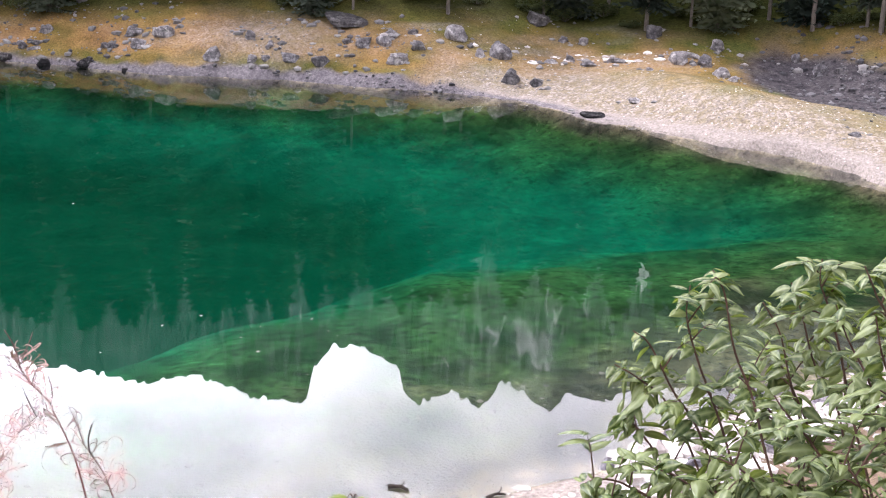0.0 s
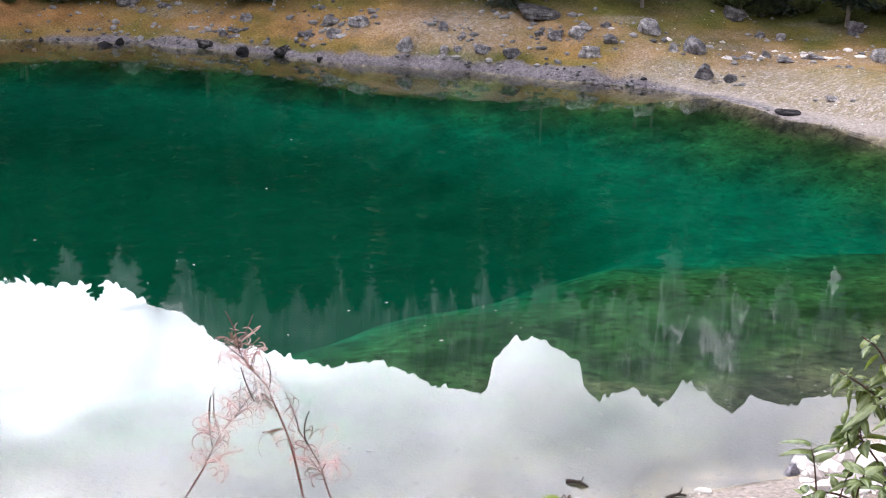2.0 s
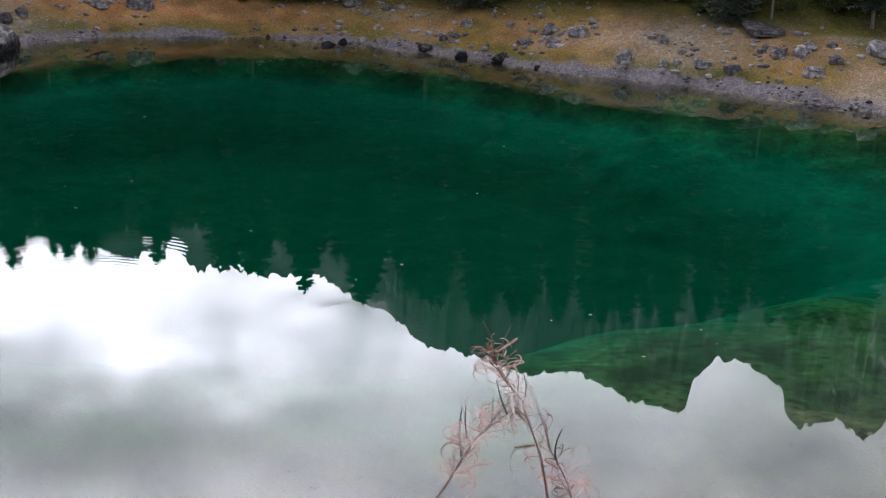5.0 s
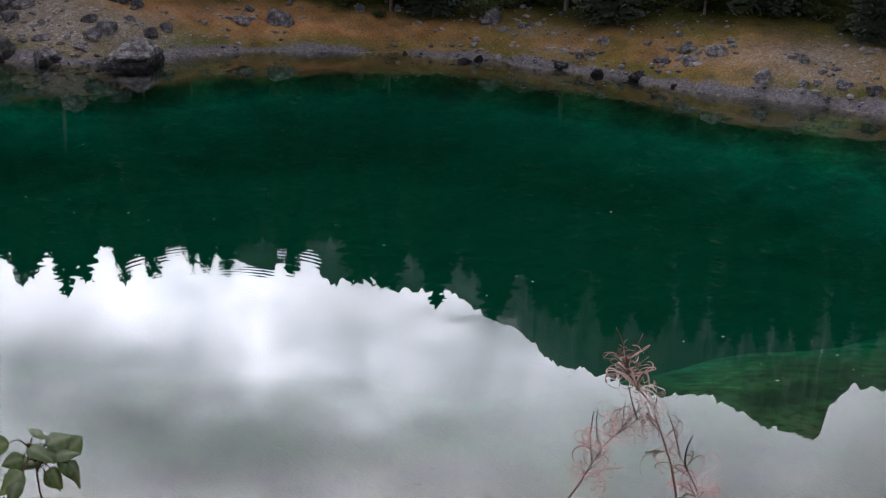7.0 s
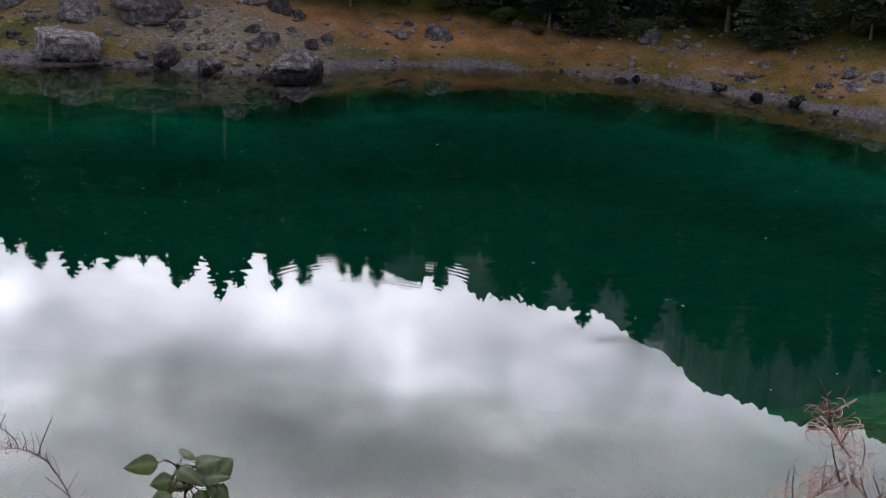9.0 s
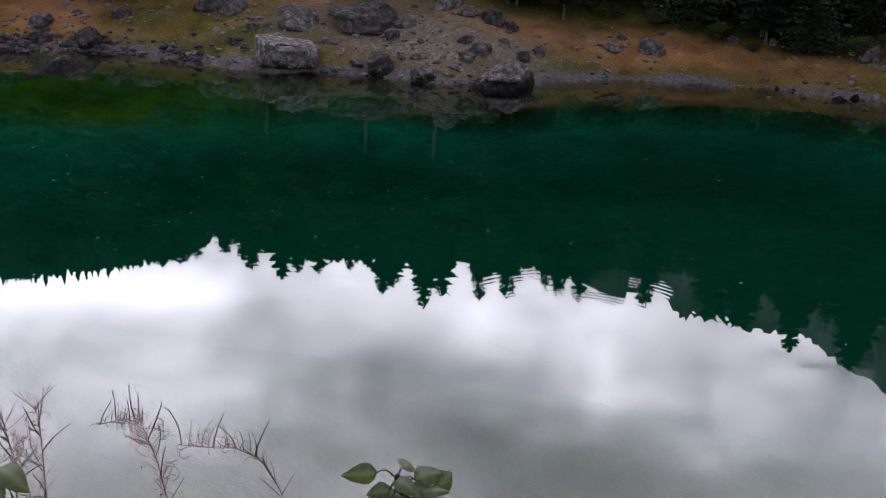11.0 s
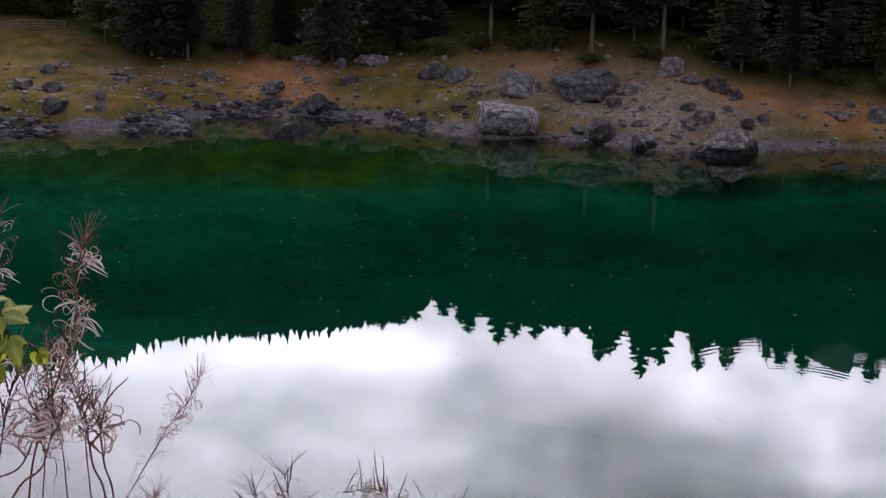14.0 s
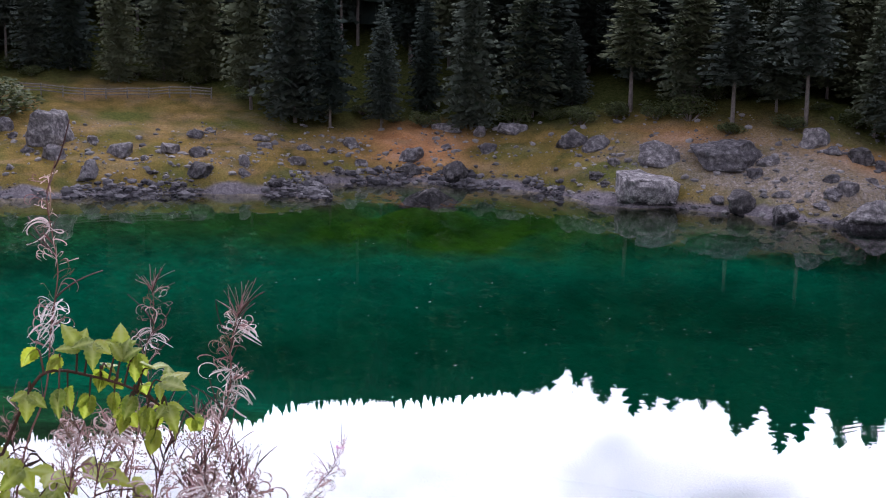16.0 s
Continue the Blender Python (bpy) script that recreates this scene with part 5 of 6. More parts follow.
def fireweed(points, pods=12, curls=20, tuft=1, fluff=4, flower=False, bud=False):
    """A withered willowherb stalk: red stem, thin upright pods, curled split husks and seed hair."""
    r = plant_rng
    a = Vector(points[0])
    low = a + (a - Vector(points[1])).normalized() * 0.22
    foot = Vector((low.x, low.y, min(spot(low.x, low.y) - 0.05, low.z - 0.1)))
    line = curve_points([foot, low] + list(points), 60)
    root = new("fireweed_stalk")
    root.location = foot
    back = Matrix.Translation(-foot)
    thick = 0.0011
    v, f = tube([p - foot for p in line], thick * 1.6, thick * 0.5, 5)
    link_mesh("stem", v, f, STALK, root)
    n = len(line)

    def at(t):
        i = min(int(t * (n - 1)), n - 2)
        return line[i].lerp(line[i + 1], t * (n - 1) - i), (line[i + 1] - line[i]).normalized()

    lo = max(2.0 / (len(points) + 1), 0.42 if curls > 11 else 0.55)
    for i in range(pods):
        t = lo + (0.99 - lo) * (i + r.random()) / pods
        p, d = at(t)
        side = Vector((r.gauss(0, 1), r.gauss(0, 1), r.gauss(0, 0.3)))
        side = (side - d * side.dot(d)).normalized()
        child("seed_pod", r.choice(PODS), root, back @ aim(p, side * 0.55 + Vector((0, 0, 0.75)), r.uniform(0, 6.28), r.uniform(0.032, 0.066), 0.9))
    for i in range(tuft * 11):
        p, d = at(r.uniform(0.955, 0.998))
        side = Vector((r.gauss(0, 1), r.gauss(0, 1), r.gauss(0, 0.4)))
        child("seed_pod", r.choice(YOUNG_PODS), root, back @ aim(p, side * 0.75 + d, r.uniform(0, 6.28), r.uniform(0.020, 0.050), 0.7))
    for i in range(int(curls * 1.5)):
        u = r.random() ** 0.85
        p, d = at(lo + (0.965 - lo) * u)
        side = Vector((r.gauss(0, 1), r.gauss(0, 1), 0)).normalized()
        lean = Vector((0, 0, r.uniform(-0.25, 0.7)))
        child("curled_husk", r.choice(HUSKS), root, back @ aim(p + side * 0.002, side * 0.7 + lean + d * 0.25, r.uniform(0, 6.28), (0.026 + 0.030 * r.random()) * (1 - 0.35 * u)))
    if bud:
        for i in range(14):
            p, d = at(0.93 + 0.07 * i / 14)
            side = Vector((math.cos(i * 2.4), math.sin(i * 2.4), 0.4))
            child("flower_bud", BUDS, root, back @ aim(p, side + d, i, 0.008 - 0.0003 * i))
        for a2, ln in ((0.4, 0.05), (1.0, 0.045)):
            p, d = at(0.9)
            child("seed_pod", PODS[1], root, back @ aim(p, d + Vector((a2, -0.1, 0.35)), 0, ln, 0.9))
    knots = [r.uniform(lo + 0.08, 0.93) for _ in range(max(2, fluff // 3))]
    for i in range(fluff // 3):
        p, d = at(min(0.96, max(lo, r.choice(knots) + r.gauss(0, 0.02))))
        side = Vector((r.gauss(0, 1), r.gauss(0, 1), r.gauss(-0.3, 0.4))).normalized()
        tagged(child("seed_fluff", r.choice(WISPS), root, back @ aim(p + side * r.uniform(0, 0.006), Vector((r.gauss(0, 1), r.gauss(0, 1), 0.7)), r.uniform(0, 6.28), r.uniform(0.024, 0.042))), kind="stuff")
    if flower:
        p, d = at(0.965)
        v, f = [], []
        for k in range(4):
            c = Vector((math.cos(1.57 * k), math.sin(1.57 * k), 0.25))
            e = Vector((-c.y, c.x, 0))
            m = len(v)
            v += [c * 0.001, c * 0.006 + e * 0.004, c * 0.011, c * 0.006 - e * 0.004]
            f.append((m, m + 1, m + 2, m + 3))
        ob = link_mesh("flower", v, f, PETAL, root, "last magenta blossom")
        ob.matrix_basis = Matrix.Translation(p - foot + Vector((0.008, -0.012, 0)))
    label = "withered fireweed stalk with curled husks and white seed hair" if fluff > 9 else "withered reddish fireweed stalk with thin dark seed pods"
    return tagged(root, label, "plant", "fireweed on the near bank")


def leaf_mesh(name, k, material, wide, droop, teeth=0, fold=0.25):
    """A leaf blade of unit length along x, folded on its rib and drooping, with raised side veins."""
    r = random.Random(k)
    n = 14 if teeth else 10
    v, f, rib = [], [], []
    droop = droop * r.uniform(0.6, 1.4)
    curl = r.uniform(-0.25, 0.25)
    for i in range(n + 1):
        t = i / n
        w = wide * (math.sin(math.pi * t ** 0.75) ** 0.85 if 0 < t < 1 else 0.0) + 0.004
        if teeth:
            w *= 1 + (0.13 if i % 2 else -0.08)
        z = 0.10 * t - droop * t * t
        for j, u in enumerate((-1, -0.5, 0, 0.5, 1)):
            lift = abs(u) * w * fold - 0.35 * w * u * u + (0.02 * math.sin(t * 40) * abs(u) if j in (1, 3) else 0)
            v.append((t - abs(u) * 0.06, u * w, z + lift + curl * t * u * w))
            rib.append(1.0 if j == 2 else 0.25 if i % 3 == 0 else 0.0)
    for i in range(n):
        for j in range(4):
            f.append((i * 5 + j, i * 5 + j + 1, i * 5 + j + 6, i * 5 + j + 5))
    me = data_mesh(name, v, f, material)
    at = me.attributes.new("rib", "FLOAT", "POINT")
    at.data.foreach_set("value", np.array(rib, np.float32))
    return me


DOGWOOD_LEAVES = [leaf_mesh("leaf", 400 + k, DOGWOOD, 0.19 + 0.03 * (k % 3), 0.55, 0) for k in range(7)]
RASPBERRY_LEAVES = [leaf_mesh("leaflet", 500 + k, RASPBERRY, 0.30, 0.42, 1, 0.45) for k in range(5)]
NETTLE_LEAVES = [leaf_mesh("leaf", 600 + k, NETTLE, 0.42, 0.9, 0) for k in range(4)]


def leaf_pose(place, out, up, size):
    x = Vector(out).normalized()
    z = (Vector(up) - x * Vector(up).dot(x)).normalized()
    y = z.cross(x)
    m = Matrix((x, y, z)).transposed().to_4x4()
    return Matrix.Translation(place) @ m @ Matrix.Scale(size, 4)


def dogwood(shoots):
    """A many-stemmed bush with pairs of drooping leaves."""
    r = plant_rng
    a = Vector(shoots[0][0])
    foot = Vector((a.x, a.y, spot(a.x, a.y) - 0.06))
    root = new("dogwood_bush")
    root.location = foot
    back = Matrix.Translation(-foot)
    for points in shoots:
        base = foot.lerp(Vector((points[0][0], points[0][1], foot.z)), 0.6)
        line = curve_points([base] + list(points), 34)
        stem = link_mesh("stem", *tube([p - foot for p in line], 0.0034, 0.0012, 6), TWIG, root)
        n = len(line)
        for i in range(int(n * 0.24), n):
            t = (i - n * 0.24) / (n * 0.76)
            if r.random() > 0.62:
                continue
            p = line[i]
            d = (line[min(i + 1, n - 1)] - line[i - 1]).normalized()
            a0 = i * 1.571 + r.uniform(-0.4, 0.4)
            e1 = d.orthogonal().normalized()
            e2 = d.cross(e1)
            for k in (0, 1):
                c = (e1 * math.cos(a0 + 3.14 * k) + e2 * math.sin(a0 + 3.14 * k))
                out = Vector((c.x, c.y, 0.35 * c.z)) + Vector((r.gauss(0, 0.25), r.gauss(0, 0.25), r.uniform(-0.55, 0.2) + 0.15 * t))
                size = r.uniform(0.040, 0.070) * (1.0 - 0.35 * t)
                child("leaf", r.choice(DOGWOOD_LEAVES), root, back @ leaf_pose(p + c * 0.006, out, Vector((r.gauss(0, 0.5), r.gauss(0, 0.5), 0.8)), size))
            if i % 3 == 2 and t < 0.78:
                c = (e1 * math.cos(a0 + 1.57) + e2 * math.sin(a0 + 1.57))
                tip = p + c * r.uniform(0.05, 0.09) + Vector((0, 0, r.uniform(0.01, 0.05)))
                twig = curve_points([p, p.lerp(tip, 0.5) + Vector((0, 0, 0.012)), tip], 8)
                link_mesh("twig", *tube([q - foot for q in twig], 0.0018, 0.0008, 5), TWIG, root)
                for q in (4, 6, 8):
                    for k in (0, 1):
                        cc = Vector((r.gauss(0, 1), r.gauss(0, 1), r.uniform(-0.5, 0.15)))
                        child("leaf", r.choice(DOGWOOD_LEAVES), root, back @ leaf_pose(twig[q], cc.normalized() + (tip - p).normalized() * 0.7, (0, 0, 1), r.uniform(0.034, 0.055)))
    return tagged(root, "leafy dogwood bush with grey-green drooping leaves and red-brown stems", "bush", "bushes on the near bank")


def bramble(cane, places, leaves, leaflets, size, label, spread=2, hang=0.75):
    """A cane with broad leaves at the given places, each on its stalk."""
    r = plant_rng
    a = Vector(cane[0])
    foot = Vector((a.x, a.y, spot(a.x, a.y) - 0.05))
    root = new("bramble_shoot")
    root.location = foot
    back = Matrix.Translation(-foot)
    low = a + (a - Vector(cane[1])).normalized() * 0.15
    line = curve_points([Vector((low.x, low.y, min(foot.z, low.z - 0.1))), low] + list(cane), 40)
    link_mesh("cane", *tube([p - foot for p in line], 0.0022, 0.0012, 6), TWIG, root)
    for q in [Vector(p) + Vector((r.gauss(0, 0.014), r.gauss(0, 0.018), r.gauss(0, 0.010))) * min(k, 1.3) for k in range(spread) for p in places]:
        near = min(line[14:], key=lambda p: (p - q).length)
        stalk = curve_points([near, near.lerp(q, 0.5) + Vector((0, 0, 0.01)), q], 8)
        link_mesh("leaf_stalk", *tube([p - foot for p in stalk], 0.0013, 0.0009, 5), TWIG, root)
        out = (q - near)
        out = (out.normalized() if out.length > 0.01 else Vector((r.gauss(0, 1), r.gauss(0, 1), 0)).normalized()) + Vector((r.uniform(-0.4, 0.4), r.uniform(-0.5, 0.1), r.uniform(-0.55, 0.55) - hang))
        face = Vector((-q.x, -q.y, 0)).normalized()
        up = face * r.uniform(0.2, 1.1) + Vector((r.gauss(0, 0.25), r.gauss(0, 0.25), 0.8))
        for k in range(leaflets):
            turn = Matrix.Rotation(radians((0, 62, -62)[k] + r.uniform(-10, 10)), 4, up)
            child("leaflet", r.choice(leaves), root, back @ leaf_pose(q, turn @ out, up, size * r.uniform(0.8, 1.15) * (1.0 if k == 0 else 0.8)))
    return tagged(root, label, "plant", "brambles on the near bank")


WET_WOOD = mat_bark("wet_driftwood", (0.018, 0.014, 0.012), (0.06, 0.048, 0.04), 12.0)
driftwood((-1.31, 35.87, 0.03), (-0.71, 35.67, 0.03), 0.07)
driftwood((1.40, 35.39, 0.03), (1.91, 35.63, 0.03), 0.06)
fireweed([(-0.434, 1.633, 17.144), (-0.449, 1.642, 17.199), (-0.465, 1.650, 17.235), (-0.486, 1.657, 17.274), (-0.505, 1.664, 17.290), (-0.519, 1.673, 17.304), (-0.534, 1.681, 17.327)], pods=3, curls=32, tuft=0, fluff=6, bud=True)
fireweed([(-0.583, 1.635, 17.122), (-0.564, 1.641, 17.155), (-0.550, 1.645, 17.185), (-0.534, 1.650, 17.215), (-0.515, 1.655, 17.235), (-0.494, 1.660, 17.255)], pods=6, curls=32, tuft=0, fluff=6)
fireweed([(-0.416, 1.698, 17.115), (-0.426, 1.696, 17.151), (-0.443, 1.692, 17.185), (-0.454, 1.690, 17.203)], pods=3, curls=18, tuft=0, fluff=3)
fireweed([(-1.519, 1.706, 16.388), (-1.735, 1.822, 16.732), (-1.813, 1.833, 16.849), (-1.859, 1.811, 16.883), (-1.891, 1.783, 16.887), (-1.934, 1.743, 16.893)], pods=26, curls=14, tuft=0, fluff=2)
fireweed([(-1.731, 1.580, 16.452), (-1.888, 1.687, 16.748), (-1.936, 1.708, 16.845), (-1.970, 1.711, 16.903), (-1.989, 1.707, 16.928), (-2.007, 1.690, 16.933), (-2.032, 1.657, 16.928)], pods=18, curls=34, tuft=0, fluff=8)
fireweed([(-1.812, 1.376, 16.521), (-1.949, 1.488, 16.802), (-1.987, 1.515, 16.895), (-2.010, 1.529, 16.954), (-2.030, 1.536, 16.999)], pods=12, curls=16, tuft=1, fluff=8)
fireweed([(-1.820, 1.331, 16.542), (-1.955, 1.438, 16.819), (-1.993, 1.465, 16.910), (-2.012, 1.474, 16.955), (-2.028, 1.476, 16.986)], pods=12, curls=14, tuft=1, fluff=8)
fireweed([(-2.458, 1.344, 16.602), (-2.471, 1.481, 16.759), (-2.470, 1.609, 16.917), (-2.462, 1.654, 16.967), (-2.461, 1.687, 17.018)], pods=8, curls=46, tuft=1, fluff=6, flower=True)
fireweed([(-1.711, 0.902, 16.907), (-1.831, 0.996, 17.181), (-1.851, 1.032, 17.266), (-1.858, 1.067, 17.333), (-1.862, 1.087, 17.375), (-1.874, 1.097, 17.428), (-1.878, 1.112, 17.469)], pods=14, curls=44, tuft=2, fluff=22)
fireweed([(-2.269, 1.103, 16.720), (-2.392, 1.213, 17.060), (-2.418, 1.265, 17.194), (-2.437, 1.273, 17.265), (-2.440, 1.291, 17.305), (-2.454, 1.297, 17.370)], pods=12, curls=26, tuft=2, fluff=10)
fireweed([(-1.874, 0.776, 16.873), (-2.027, 0.877, 17.226), (-2.051, 0.932, 17.352), (-2.067, 0.950, 17.430), (-2.076, 0.966, 17.493), (-2.084, 0.967, 17.530), (-2.097, 0.965, 17.589), (-2.099, 0.979, 17.637)], pods=9, curls=20, tuft=0, fluff=16)
fireweed([(-2.299, 1.225, 16.662), (-2.408, 1.335, 16.967), (-2.439, 1.335, 17.037), (-2.465, 1.331, 17.095), (-2.484, 1.330, 17.145)], pods=22, curls=6, tuft=1, fluff=2)
fireweed([(-2.233, 1.333, 16.654), (-2.371, 1.391, 16.955), (-2.388, 1.399, 17.002), (-2.423, 1.395, 17.079), (-2.440, 1.399, 17.129)], pods=24, curls=8, tuft=1, fluff=4)
fireweed([(-2.255, 1.298, 16.656), (-2.390, 1.359, 16.957), (-2.419, 1.364, 17.027), (-2.445, 1.364, 17.089), (-2.454, 1.375, 17.130)], pods=22, curls=6, tuft=1, fluff=3)
fireweed([(-2.439, 1.153, 16.623), (-2.560, 1.250, 16.938), (-2.577, 1.286, 17.017), (-2.585, 1.313, 17.071), (-2.587, 1.328, 17.099)], pods=16, curls=26, tuft=1, fluff=12)
fireweed([(-2.066, 1.269, 16.652), (-2.148, 1.346, 16.852), (-2.165, 1.368, 16.907), (-2.168, 1.382, 16.930), (-2.175, 1.392, 16.954)], pods=14, curls=12, tuft=1, fluff=4)
fireweed([(-2.037, 1.310, 16.646), (-2.113, 1.383, 16.832), (-2.131, 1.403, 16.886), (-2.138, 1.413, 16.910)], pods=10, curls=8, tuft=1, fluff=2)
fireweed([(-2.517, 1.093, 16.712), (-2.597, 1.169, 16.936), (-2.618, 1.203, 17.024), (-2.626, 1.229, 17.077), (-2.643, 1.229, 17.124)], pods=8, curls=30, tuft=0, fluff=16)
fireweed([(-2.454, 1.020, 16.763), (-2.538, 1.075, 16.979), (-2.562, 1.099, 17.063), (-2.584, 1.102, 17.125), (-2.591, 1.127, 17.176)], pods=8, curls=30, tuft=0, fluff=14)
fireweed([(-1.937, 1.015, 17.193), (-1.931, 1.026, 17.261), (-1.924, 1.039, 17.304)], pods=12, curls=10, tuft=1, fluff=0)
fireweed([(-1.896, 1.028, 17.203), (-1.882, 1.054, 17.268), (-1.869, 1.075, 17.311)], pods=8, curls=20, tuft=0, fluff=2)
fireweed([(-1.883, 1.112, 17.185), (-1.886, 1.106, 17.247), (-1.892, 1.096, 17.293), (-1.897, 1.088, 17.319)], pods=6, curls=22, tuft=0, fluff=4)
fireweed([(-2.000, 1.000, 17.176), (-1.996, 1.009, 17.238), (-1.989, 1.023, 17.282), (-1.985, 1.030, 17.312)], pods=6, curls=24, tuft=1, fluff=4)
fireweed([(-1.924, 0.927, 17.220), (-1.918, 0.939, 17.292), (-1.912, 0.952, 17.333), (-1.907, 0.963, 17.353)], pods=6, curls=24, tuft=0, fluff=6)
fireweed([(-1.918, 1.150, 17.164), (-1.920, 1.147, 17.212), (-1.923, 1.142, 17.240)], pods=10, curls=16, tuft=1, fluff=2)
fireweed([(-1.936, 0.900, 17.223), (-1.930, 0.913, 17.308), (-1.925, 0.925, 17.349)], pods=4, curls=26, tuft=0, fluff=6)
fireweed([(-1.823, 1.015, 17.229), (-1.819, 1.023, 17.259), (-1.816, 1.028, 17.287)], pods=4, curls=18, tuft=0, fluff=4)
SHOOTS = [
    [(0.608, 2.137, 16.650), (0.561, 2.320, 16.970), (0.517, 2.381, 17.092), (0.498, 2.418, 17.184), (0.477, 2.434, 17.222)],
    [(0.603, 2.225, 16.594), (0.529, 2.402, 16.887), (0.473, 2.476, 17.032), (0.451, 2.508, 17.107), (0.456, 2.526, 17.162)],
    [(0.778, 2.189, 16.623), (0.731, 2.401, 17.005), (0.701, 2.459, 17.134), (0.682, 2.483, 17.189), (0.684, 2.496, 17.230)],
    [(0.817, 2.090, 16.688), (0.783, 2.313, 17.107), (0.746, 2.363, 17.211), (0.727, 2.383, 17.255)],
    [(0.575, 2.229, 16.590), (0.490, 2.409, 16.883), (0.428, 2.463, 16.980), (0.386, 2.499, 17.053), (0.355, 2.512, 17.075)],
    [(0.586, 2.314, 16.536), (0.508, 2.466, 16.775), (0.439, 2.542, 16.912), (0.381, 2.570, 16.956), (0.335, 2.585, 16.978)],
    [(0.556, 2.318, 16.532), (0.477, 2.466, 16.763), (0.414, 2.511, 16.832), (0.372, 2.538, 16.877), (0.342, 2.547, 16.889)],
    [(0.470, 2.160, 16.631), (0.405, 2.277, 16.812), (0.337, 2.311, 16.858), (0.288, 2.321, 16.865), (0.258, 2.319, 16.854)],
    [(0.731, 2.286, 16.559), (0.699, 2.462, 16.865), (0.659, 2.521, 16.975), (0.638, 2.560, 17.061), (0.606, 2.586, 17.113)],
    [(0.783, 2.099, 16.681), (0.766, 2.258, 16.963), (0.739, 2.311, 17.065), (0.703, 2.348, 17.132), (0.683, 2.373, 17.185)],
    [(0.678, 2.210, 16.605), (0.655, 2.357, 16.858), (0.607, 2.413, 16.952), (0.568, 2.441, 16.994), (0.538, 2.457, 17.019)],
    [(0.670, 2.038, 16.716), (0.659, 2.159, 16.925), (0.624, 2.202, 16.995), (0.580, 2.234, 17.040), (0.562, 2.249, 17.064)],
    [(0.753, 2.018, 16.732), (0.761, 2.145, 16.966), (0.745, 2.206, 17.089), (0.727, 2.238, 17.155), (0.718, 2.259, 17.206)],
    [(0.517, 2.153, 16.637), (0.491, 2.261, 16.813), (0.453, 2.293, 16.861), (0.414, 2.311, 16.883), (0.385, 2.319, 16.889)],
    [(0.602, 2.052, 16.705), (0.571, 2.157, 16.872), (0.535, 2.192, 16.925), (0.508, 2.209, 16.946), (0.472, 2.223, 16.959)],
    [(0.921, 2.329, 16.538), (0.922, 2.500, 16.855), (0.903, 2.579, 17.029), (0.881, 2.621, 17.127), (0.865, 2.649, 17.197)],
    [(0.706, 1.986, 16.751), (0.695, 2.084, 16.915), (0.680, 2.116, 16.968), (0.663, 2.131, 16.990), (0.638, 2.145, 17.002)],
    [(0.434, 2.122, 16.654), (0.397, 2.207, 16.785), (0.350, 2.239, 16.831), (0.311, 2.256, 16.853), (0.283, 2.263, 16.859)],
    [(0.755, 2.238, 16.591), (0.735, 2.424, 16.929), (0.686, 2.483, 17.036), (0.665, 2.516, 17.112), (0.644, 2.541, 17.169)],
    [(0.775, 2.337, 16.468), (0.754, 2.497, 16.733), (0.704, 2.572, 16.861), (0.672, 2.621, 16.957), (0.619, 2.656, 17.013)],
    [(0.833, 2.324, 16.479), (0.823, 2.481, 16.744), (0.785, 2.554, 16.872), (0.774, 2.606, 16.990), (0.733, 2.635, 17.036)],
    [(0.742, 2.301, 16.491), (0.671, 2.445, 16.698), (0.610, 2.518, 16.812), (0.558, 2.562, 16.884), (0.505, 2.588, 16.918)],
    [(0.588, 2.116, 16.608), (0.565, 2.226, 16.781), (0.519, 2.269, 16.842), (0.481, 2.289, 16.864), (0.434, 2.300, 16.867)],
    [(0.685, 2.011, 16.682), (0.674, 2.105, 16.831), (0.633, 2.157, 16.905), (0.607, 2.174, 16.926), (0.571, 2.190, 16.938)],
    [(0.829, 2.151, 16.594), (0.820, 2.273, 16.796), (0.795, 2.345, 16.924), (0.777, 2.382, 16.994), (0.749, 2.404, 17.027)],
]
BRAMBLE_A = [(-1.798, 0.840, 17.472), (-1.790, 0.859, 17.480), (-1.796, 0.847, 17.437), (-1.781, 0.879, 17.454), (-1.770, 0.900, 17.465), (-1.764, 0.914, 17.470), (-1.786, 0.867, 17.426), (-1.775, 0.891, 17.428), (-1.762, 0.918, 17.435), (-1.752, 0.936, 17.438), (-1.770, 0.901, 17.404), (-1.759, 0.922, 17.409), (-1.750, 0.941, 17.414), (-1.748, 0.943, 17.395), (-1.756, 0.929, 17.383)]
BRAMBLE_A_CANE = [(-1.823, 0.782, 17.368), (-1.810, 0.812, 17.440), (-1.801, 0.834, 17.457), (-1.785, 0.871, 17.448), (-1.767, 0.907, 17.433), (-1.755, 0.930, 17.415), (-1.750, 0.941, 17.402)]
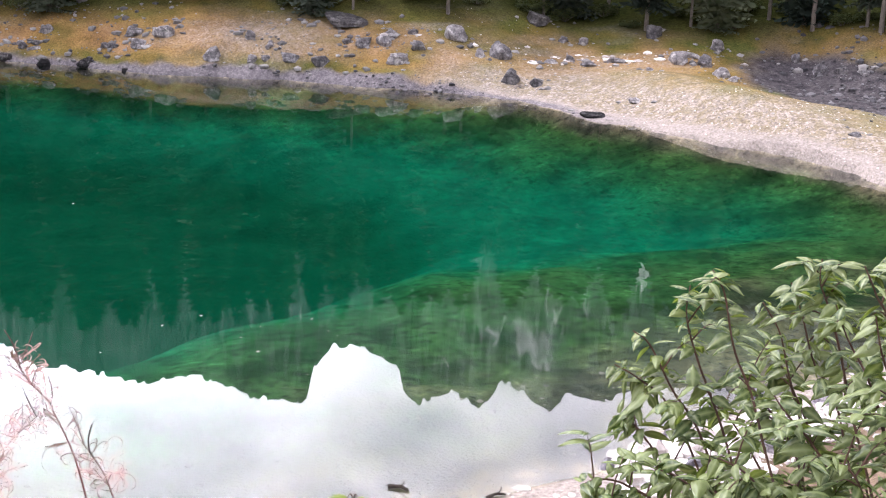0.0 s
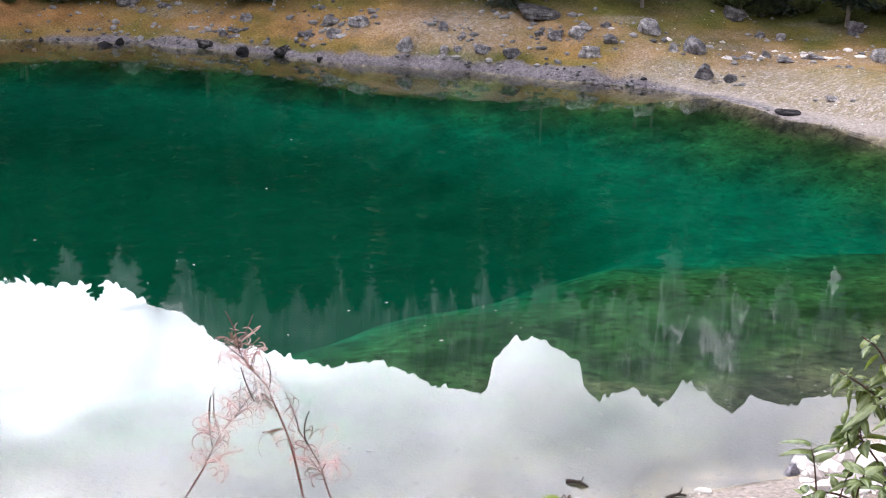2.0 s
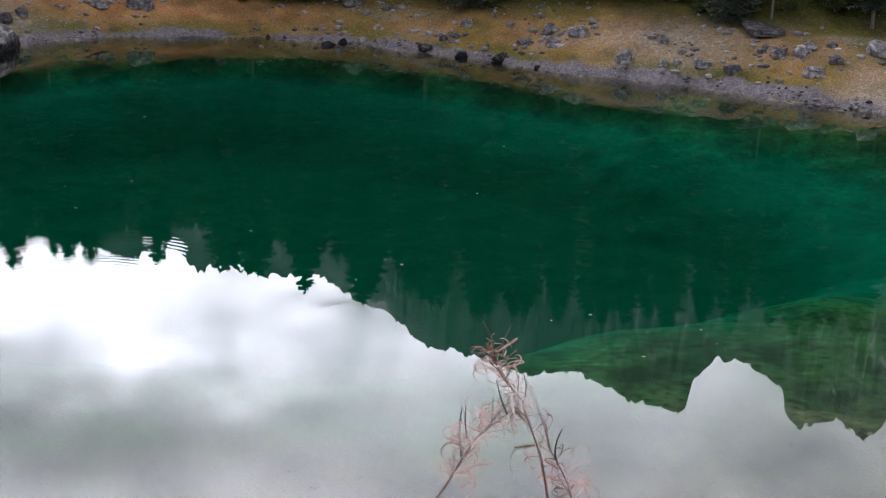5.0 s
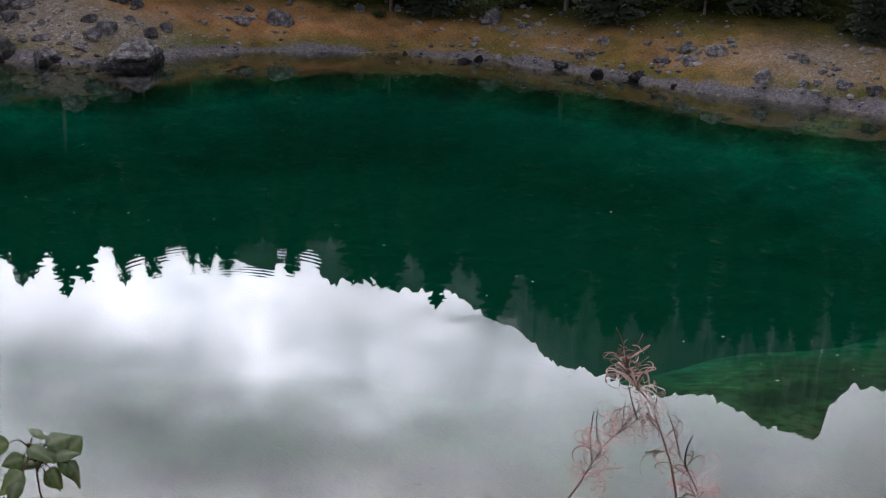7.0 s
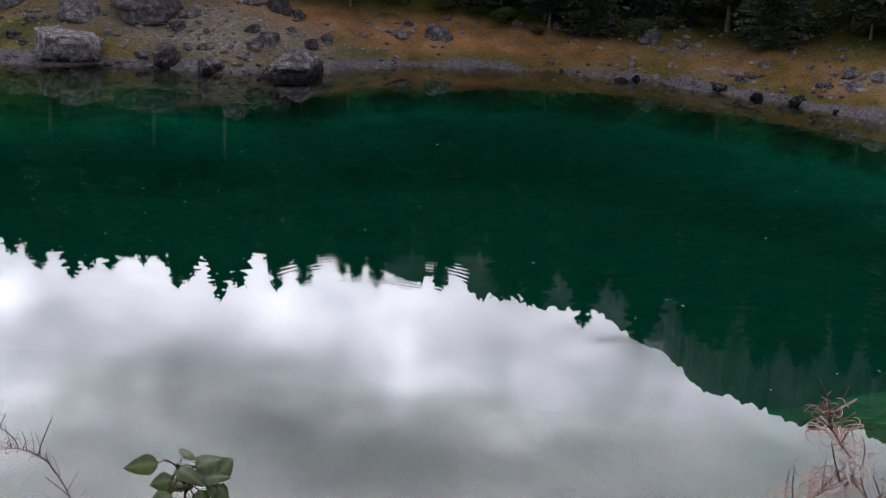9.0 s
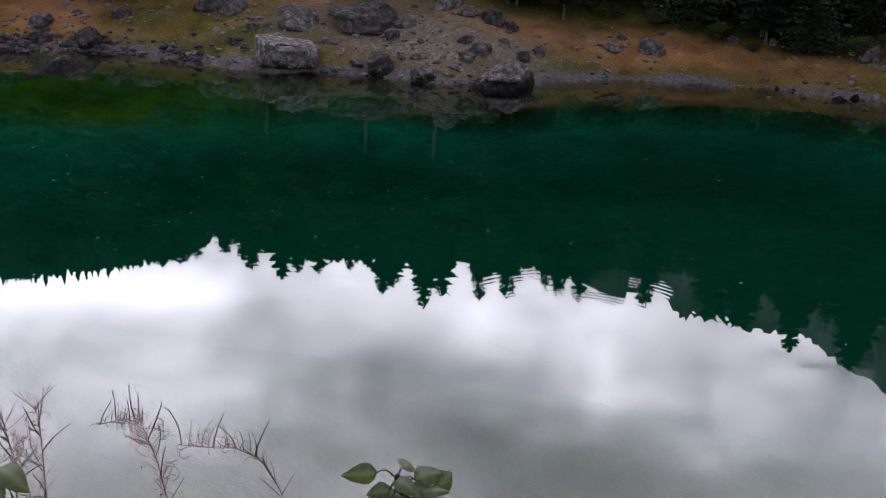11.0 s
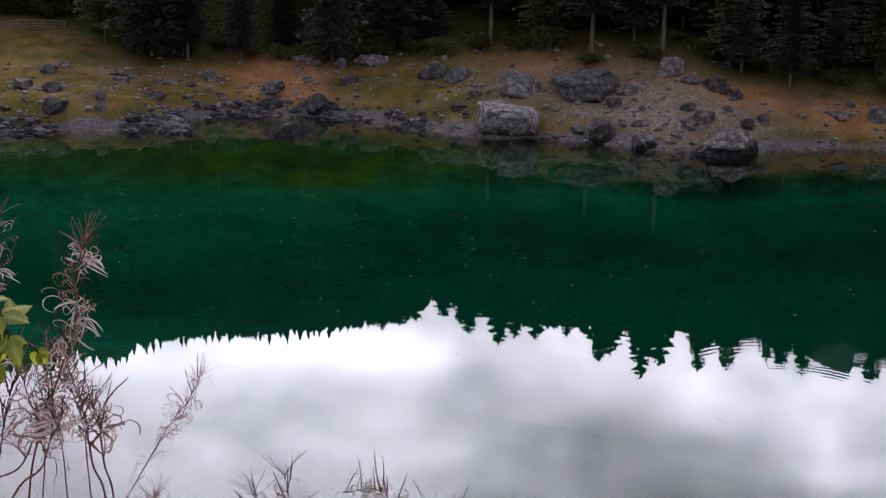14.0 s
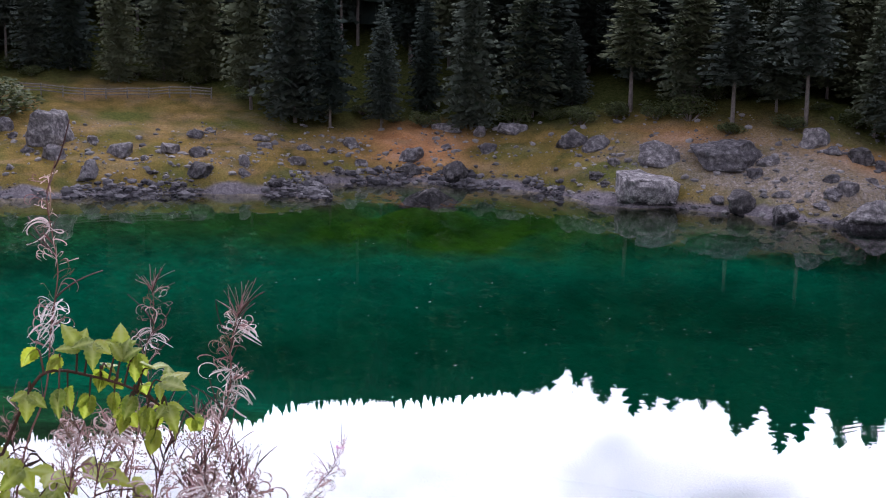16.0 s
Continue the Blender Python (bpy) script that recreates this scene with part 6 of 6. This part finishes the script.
BRAMBLE_B = [(-2.012, 0.923, 17.236), (-2.002, 0.960, 17.253), (-1.993, 0.978, 17.252), (-2.036, 0.892, 17.264), (-2.036, 0.868, 17.240), (-2.018, 0.904, 17.230)]
BRAMBLE_B_CANE = [(-1.932, 0.916, 17.018), (-1.998, 0.946, 17.174), (-2.027, 0.939, 17.234), (-2.054, 0.915, 17.277)]
BRAMBLE_C = [(-1.457, 1.712, 16.993), (-1.463, 1.707, 16.976), (-1.438, 1.727, 16.978), (-1.429, 1.734, 16.973), (-1.451, 1.717, 16.967), (-1.422, 1.739, 16.965)]
BRAMBLE_C_CANE = [(-1.441, 1.725, 16.884), (-1.446, 1.720, 16.929), (-1.449, 1.718, 16.969), (-1.454, 1.714, 16.992)]
BRAMBLE_D = [(-0.144, 1.949, 16.989), (-0.102, 1.952, 16.990), (-0.121, 1.946, 16.981)]
BRAMBLE_D_CANE = [(-0.095, 1.798, 16.701), (-0.115, 1.927, 16.904), (-0.123, 1.972, 16.988)]
BRAMBLE_E = [(-1.972, 1.322, 16.979), (-1.939, 1.373, 16.984), (-1.959, 1.354, 16.995), (-1.984, 1.302, 16.978), (-1.924, 1.389, 16.979)]
BRAMBLE_E_CANE = [(-1.838, 1.250, 16.670), (-1.933, 1.324, 16.872), (-1.974, 1.353, 16.974)]
dogwood(SHOOTS[0:5])
dogwood(SHOOTS[5:9])
dogwood(SHOOTS[9:14])
dogwood(SHOOTS[14:19])
dogwood(SHOOTS[19:])
bramble(BRAMBLE_A_CANE, BRAMBLE_A, RASPBERRY_LEAVES, 3, 0.029, "raspberry cane with backlit yellow-green toothed leaves", 2)
bramble(BRAMBLE_B_CANE, BRAMBLE_B, RASPBERRY_LEAVES, 3, 0.038, "low raspberry cane with yellow-green toothed leaves")
bramble(BRAMBLE_C_CANE, BRAMBLE_C, NETTLE_LEAVES, 1, 0.036, "shoot tip with dull green drooping leaves", 3, 0.15)
bramble(BRAMBLE_D_CANE, BRAMBLE_D, RASPBERRY_LEAVES, 1, 0.050, "shoot tip with broad yellow-green leaves")
bramble(BRAMBLE_E_CANE, BRAMBLE_E, NETTLE_LEAVES, 1, 0.046, "low green shoot with broad veined leaves")
